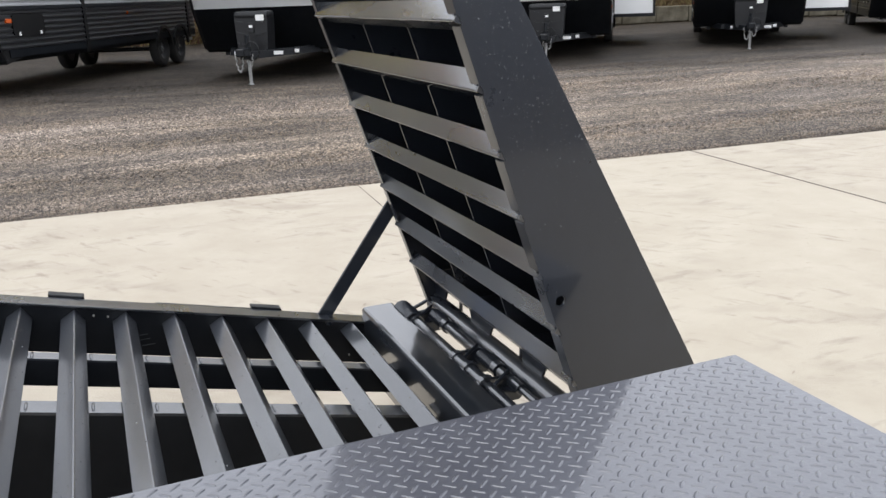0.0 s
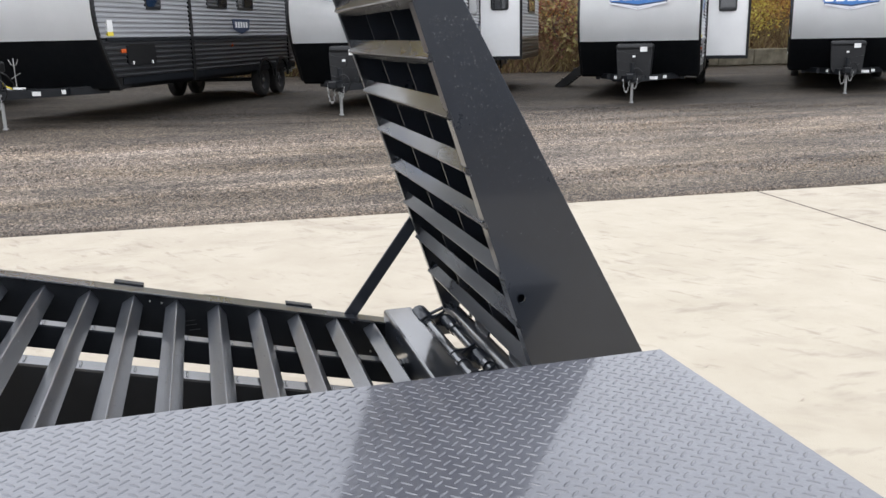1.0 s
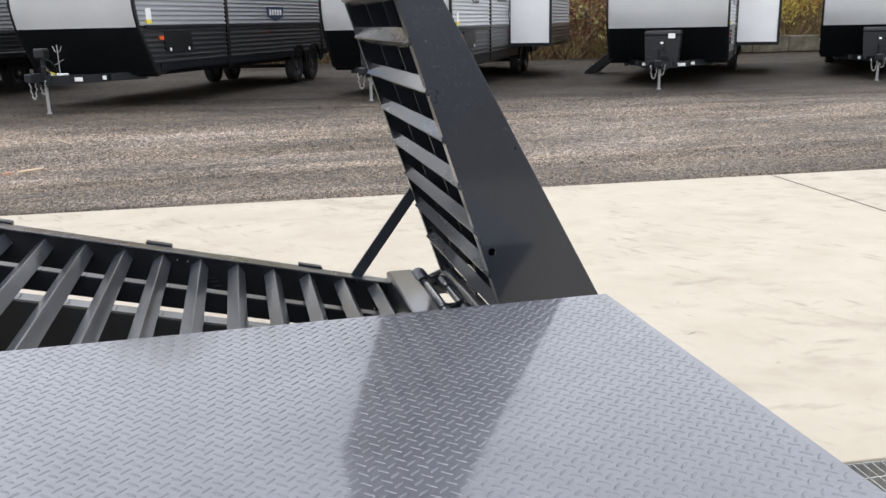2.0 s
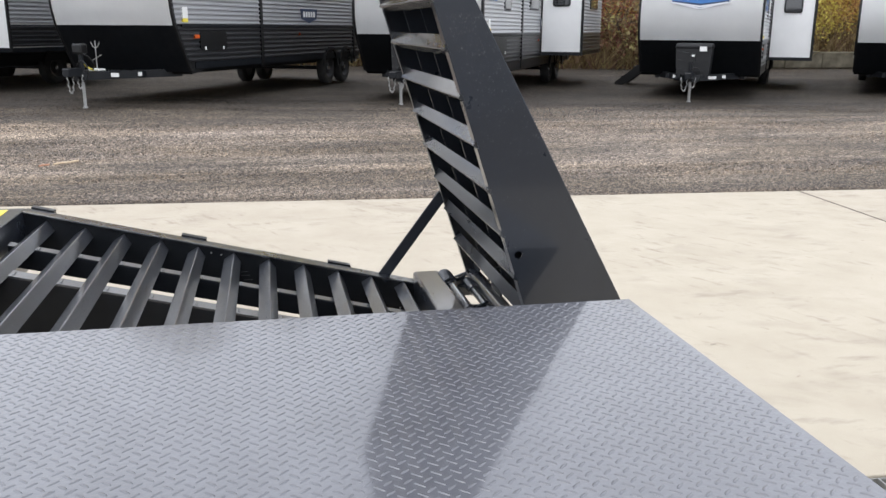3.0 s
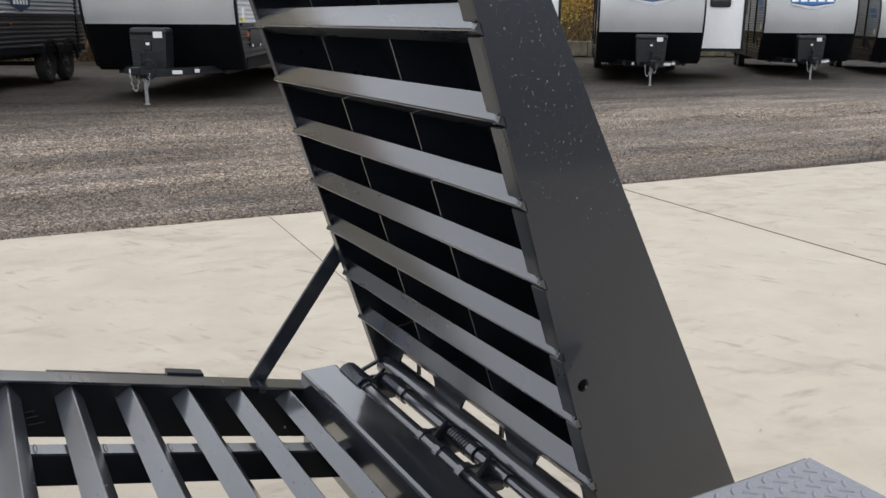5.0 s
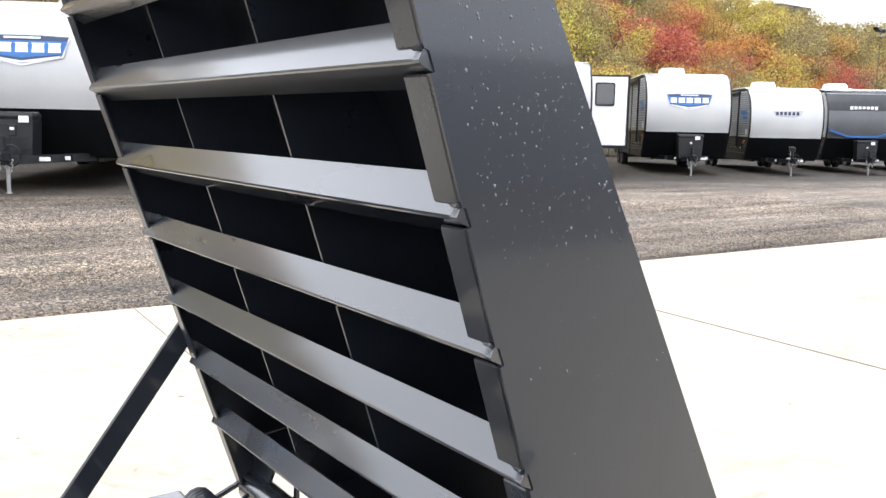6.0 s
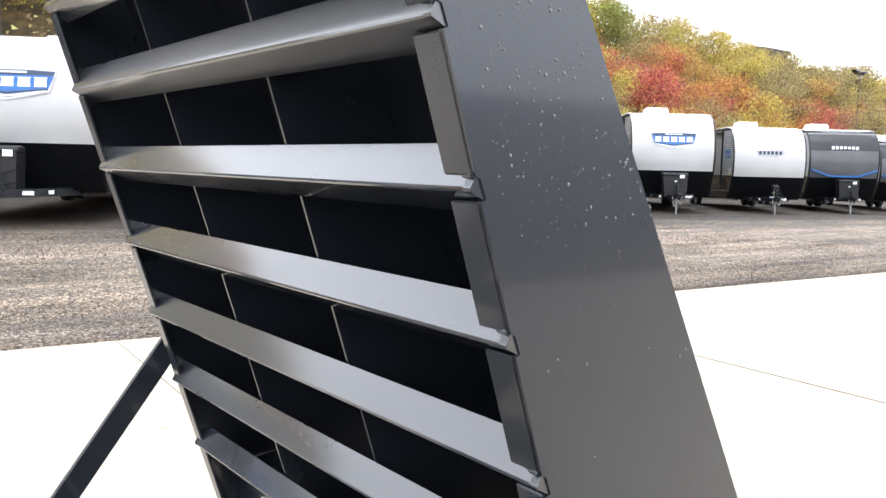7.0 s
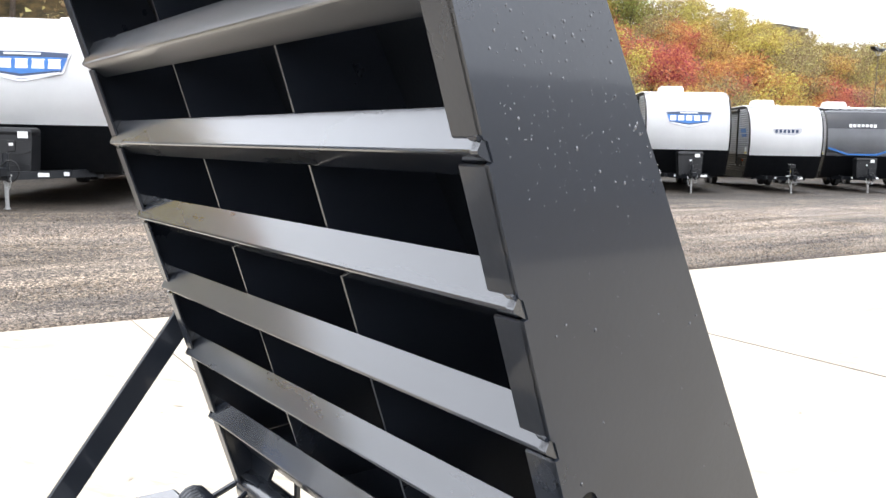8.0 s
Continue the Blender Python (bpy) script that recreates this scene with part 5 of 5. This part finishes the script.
def plant_wood():
    models = [tree(*s) for s in SIZES]
    used = set()
    rng = random.Random(21)
    spots = []
    x = -6.0
    while x < 118:
        rows = ((27.9, 0), (30.6, 1), (33.6, 2), (37.0, 3), (41.0, 4), (45.5, 5), (50.5, 6))
        if x < 17:
            rows = ((26.2, 0), (29.0, 1), (32.5, 3))
        elif x < 34:
            rows = ((27.9, 0), (31.0, 1), (35.0, 3), (41.0, 4))
        elif x > 80:
            rows = ((30.6, 1), (37.0, 3), (43.0, 4), (50.5, 6))
        for y, r in rows:
            spots.append((x + rng.uniform(-0.9, 0.9), y + rng.uniform(-0.8, 0.8), r))
        x += 2.4 if x < 80 else 2.9
    for x, y, r in spots:
        patch = noise.noise(Vector((x * 0.085, y * 0.12, 1.7)))
        tone = noise.noise(Vector((x * 0.16, y * 0.2, 9.3)))
        if x < 17 and r == 0:
            pool = (11, 12, 11, 10)
        elif x < 17:
            pool = (7, 5, 6, 8)
        elif x > 60:
            pool = (10, 11, 12, 7, 5, 10, 9) if r < 4 else (10, 13, 11, 4)
        elif r >= 5:
            pool = (0, 1, 2, 3) if x < 52 else (2, 3, 4, 10)
        elif r >= 3:
            pool = (8, 9, 8, 7) if tone > 0.17 else ((2, 3, 1, 4) if patch > 0 else (13, 5, 2, 10))
        elif r >= 1:
            pool = (9, 8, 12, 11) if tone > 0.24 else ((5, 13, 4, 7) if patch > -0.1 else (7, 13, 5, 11))
        else:
            pool = (6, 5, 13, 11, 12)
        if 2 <= r <= 4 and any(math.hypot((x - gx) / rx, (y - gy) / ry) < 1 for gx, gy, rx, ry in GROVES):
            pool = (8, 9, 7, 7, 9, 8, 5)
        elif 2 <= r <= 4 and 36 < x < 60:
            pool = (5, 13, 7, 10, 6, 7, 4)
        i = rng.choice(pool)
        scale = rng.uniform(0.8, 1.2) * (0.82 if r < 3 and 34 < x < 66 else 1.0)
        if r >= 3:
            # the wood's top edge falls away along the hill
            top = 1.4 + (float(np.interp(x * 49 / y, (0, 48, 56, 63, 72, 82, 92, 130), (16.8, 16.8, 16.2, 15.2, 14.1, 13.4, 13.8, 14.0))) - 1.4) * y / 49
            room = (top - float(lot_height(x, y))) / SIZES[i][1]
            scale = min(scale, room) * (rng.uniform(0.85, 1.04) if r >= 5 else 1.0)
            if r >= 5:
                scale = max(scale, 0.8 * room)
            scale = max(0.3, min(scale, 1.4))
        m = Matrix.Translation((x, y, float(lot_height(x, y)) - 0.1)) @ Matrix.Rotation(rng.uniform(0, 6.28), 4, "Z") @ Matrix.Diagonal((scale, scale, scale * rng.uniform(0.92, 1.04), 1))
        if i in used:
            copy_thing(models[i], m)
        else:
            models[i].matrix_basis = m
            used.add(i)
    # the wood goes on along the ridge behind the row's near end
    rng = random.Random(77)
    x = -50.0
    while x < 34:
        rows = (28.5, 33.0, 38.0, 44.0, 50.0) if x < -7 else (38.5, 44.5, 50.5)
        for y in rows:
            px, py = x + rng.uniform(-1.2, 1.2), y + rng.uniform(-0.9, 0.9)
            i = rng.choice((10, 11, 5, 13, 3, 10, 7, 4))
            top = 1.4 + (float(np.interp(px * 49 / py, (-60, -39, -29, -24, -18, -14, -11, -5, 10, 17, 34), (8.0, 9.5, 12.5, 14.6, 15.8, 16.6, 17.6, 17.4, 17.0, 16.8, 16.8))) - 1.4) * py / 49
            scale = max(0.6, min((top - float(lot_height(px, py))) / SIZES[i][1] * rng.uniform(0.85, 1.02), 1.9 if y > 40 else 1.2))
            m = Matrix.Translation((px, py, float(lot_height(px, py)) - 0.1)) @ Matrix.Rotation(rng.uniform(0, 6.28), 4, "Z") @ Matrix.Diagonal((scale * 1.15, scale * 1.15, scale, 1))
            if i in used:
                copy_thing(models[i], m)
            else:
                models[i].matrix_basis = m
                used.add(i)
        x += 3.3
    for i, t in enumerate(models):
        if i not in used:
            t.matrix_basis = Matrix.Translation((-16 - 3 * i, 34, float(lot_height(-16 - 3 * i, 34)) - 0.1))


plant_wood()

# the trailer's own wheels, under its deck
for x in (-3.1, -3.95):
    for s in (-1, 1):
        w = wheel_set(0, 0, s, trailer)
        w.matrix_basis = Matrix.Translation((x, YC + s * 1.12, 0.345)) @ Matrix.Rotation(radians(90), 4, "Z")
    part("axle", rod((x, YC - 1.1, 0.345), (x, YC + 1.1, 0.345), 0.045), BLACK, trailer)
    for s in (-1, 1):
        part("axle_hanger", box(x - 0.04, x + 0.04, YC + s * 0.64 - 0.04, YC + s * 0.64 + 0.04, 0.37, deck_z - 0.36), BLACK, trailer)

shed_z = float(lot_height(82.3, 53.5)) - 0.3
shed = thing("hilltop_shed", "dark flat-roofed shed half hidden on the ridge", "shed", (82.3, 53.5, shed_z))
part("shed_wall", box(-2.6, 2.6, -2, 2, 0, 13.9 - shed_z), BLOCK, shed)
part("shed_roof", box(-2.8, 2.8, -2.2, 2.2, 13.9 - shed_z, 14.25 - shed_z), BLACK, shed)

SX, SY = -3.02, 8.14
stick = thing("wooden_stick", "pale split wooden stick lying on the gravel", "stick", (SX, SY, float(lot_height(SX, SY)) + 0.03))
part("long_piece", pipe([(-0.13, -0.09, 0), (-0.04, -0.03, 0.006), (0.02, 0.03, 0.002), (0.11, 0.09, 0.01)], 0.014, 6), PALE_WOOD, stick)
part("short_piece", pipe([(-0.27, -0.17, -0.004), (-0.22, -0.14, 0.0), (-0.17, -0.11, 0.0)], 0.011, 6), RAW_WOOD, stick, "reddish broken end")


def dry_brush(count, seed):
    """Dead stalks and grass at the foot of the hill, each a thin leaning blade."""
    rng = np.random.default_rng(seed)
    x = rng.uniform(-8, 46, count)
    y = np.where(x < 16, rng.uniform(25.6, 28.5, count), rng.uniform(27.0, 29.5, count))
    foot = np.stack([x, y, lot_height(x, y)], 1)
    lean = np.stack([rng.normal(0, 0.75, count), rng.normal(-0.25, 0.4, count), np.ones(count)], 1) * rng.uniform(0.3, 1.5, (count, 1))
    w = rng.uniform(0.008, 0.028, count)
    side = np.stack([w, rng.normal(0, 0.01, count), 0 * w], 1)
    v = np.stack([foot - side, foot + side, foot + lean], 1)
    me = bpy.data.meshes.new("dry_brush")
    me.from_pydata(v.reshape(-1, 3).tolist(), [], np.arange(count * 3).reshape(-1, 3).tolist())
    me.materials.append(BRUSH)
    tagged(new("dry_brush", me), "tangled brown dead stalks at the foot of the hill", "brush", kind="stuff")


dry_brush(12000, 17)


def undergrowth(kind, count, seed):
    """Low leafy growth between the trunks, thicker in drifts."""
    rng = np.random.default_rng(seed)
    x, y = rng.uniform(30, 118, count), rng.uniform(28, 53, count)
    drift = np.array([noise.noise(Vector((a * 0.3, b * 0.3, seed))) for a, b in zip(x, y)])
    keep = drift > -0.12
    x, y, drift = x[keep], y[keep], drift[keep]
    count = len(x)
    p = np.stack([x, y, lot_height(x, y) + rng.uniform(0, 1, count) * (0.9 + 1.6 * np.clip(drift, 0, 1))], 1)
    a = rng.normal(0, 1, (count, 3))
    a /= np.linalg.norm(a, axis=1)[:, None]
    b = np.cross(a, rng.normal(0, 1, (count, 3)))
    b /= np.linalg.norm(b, axis=1)[:, None]
    s = rng.uniform(0.07, 0.16, count)[:, None]
    v = np.stack([p - a * s * 0.8, p + b * s * 0.85, p + a * s], 1)
    me = bpy.data.meshes.new("undergrowth")
    me.from_pydata(v.reshape(-1, 3).tolist(), [], np.arange(count * 3).reshape(-1, 3).tolist())
    me.materials.append(LEAF[kind])
    tagged(new("undergrowth", me), f"low {UNDER_WORD[kind]} undergrowth on the hillside", "undergrowth", kind="stuff")


UNDER_WORD = {"olive": "olive-brown", "gold": "golden", "lime": "yellow-green"}
undergrowth("olive", 60000, 41)
undergrowth("gold", 50000, 42)
undergrowth("lime", 40000, 43)
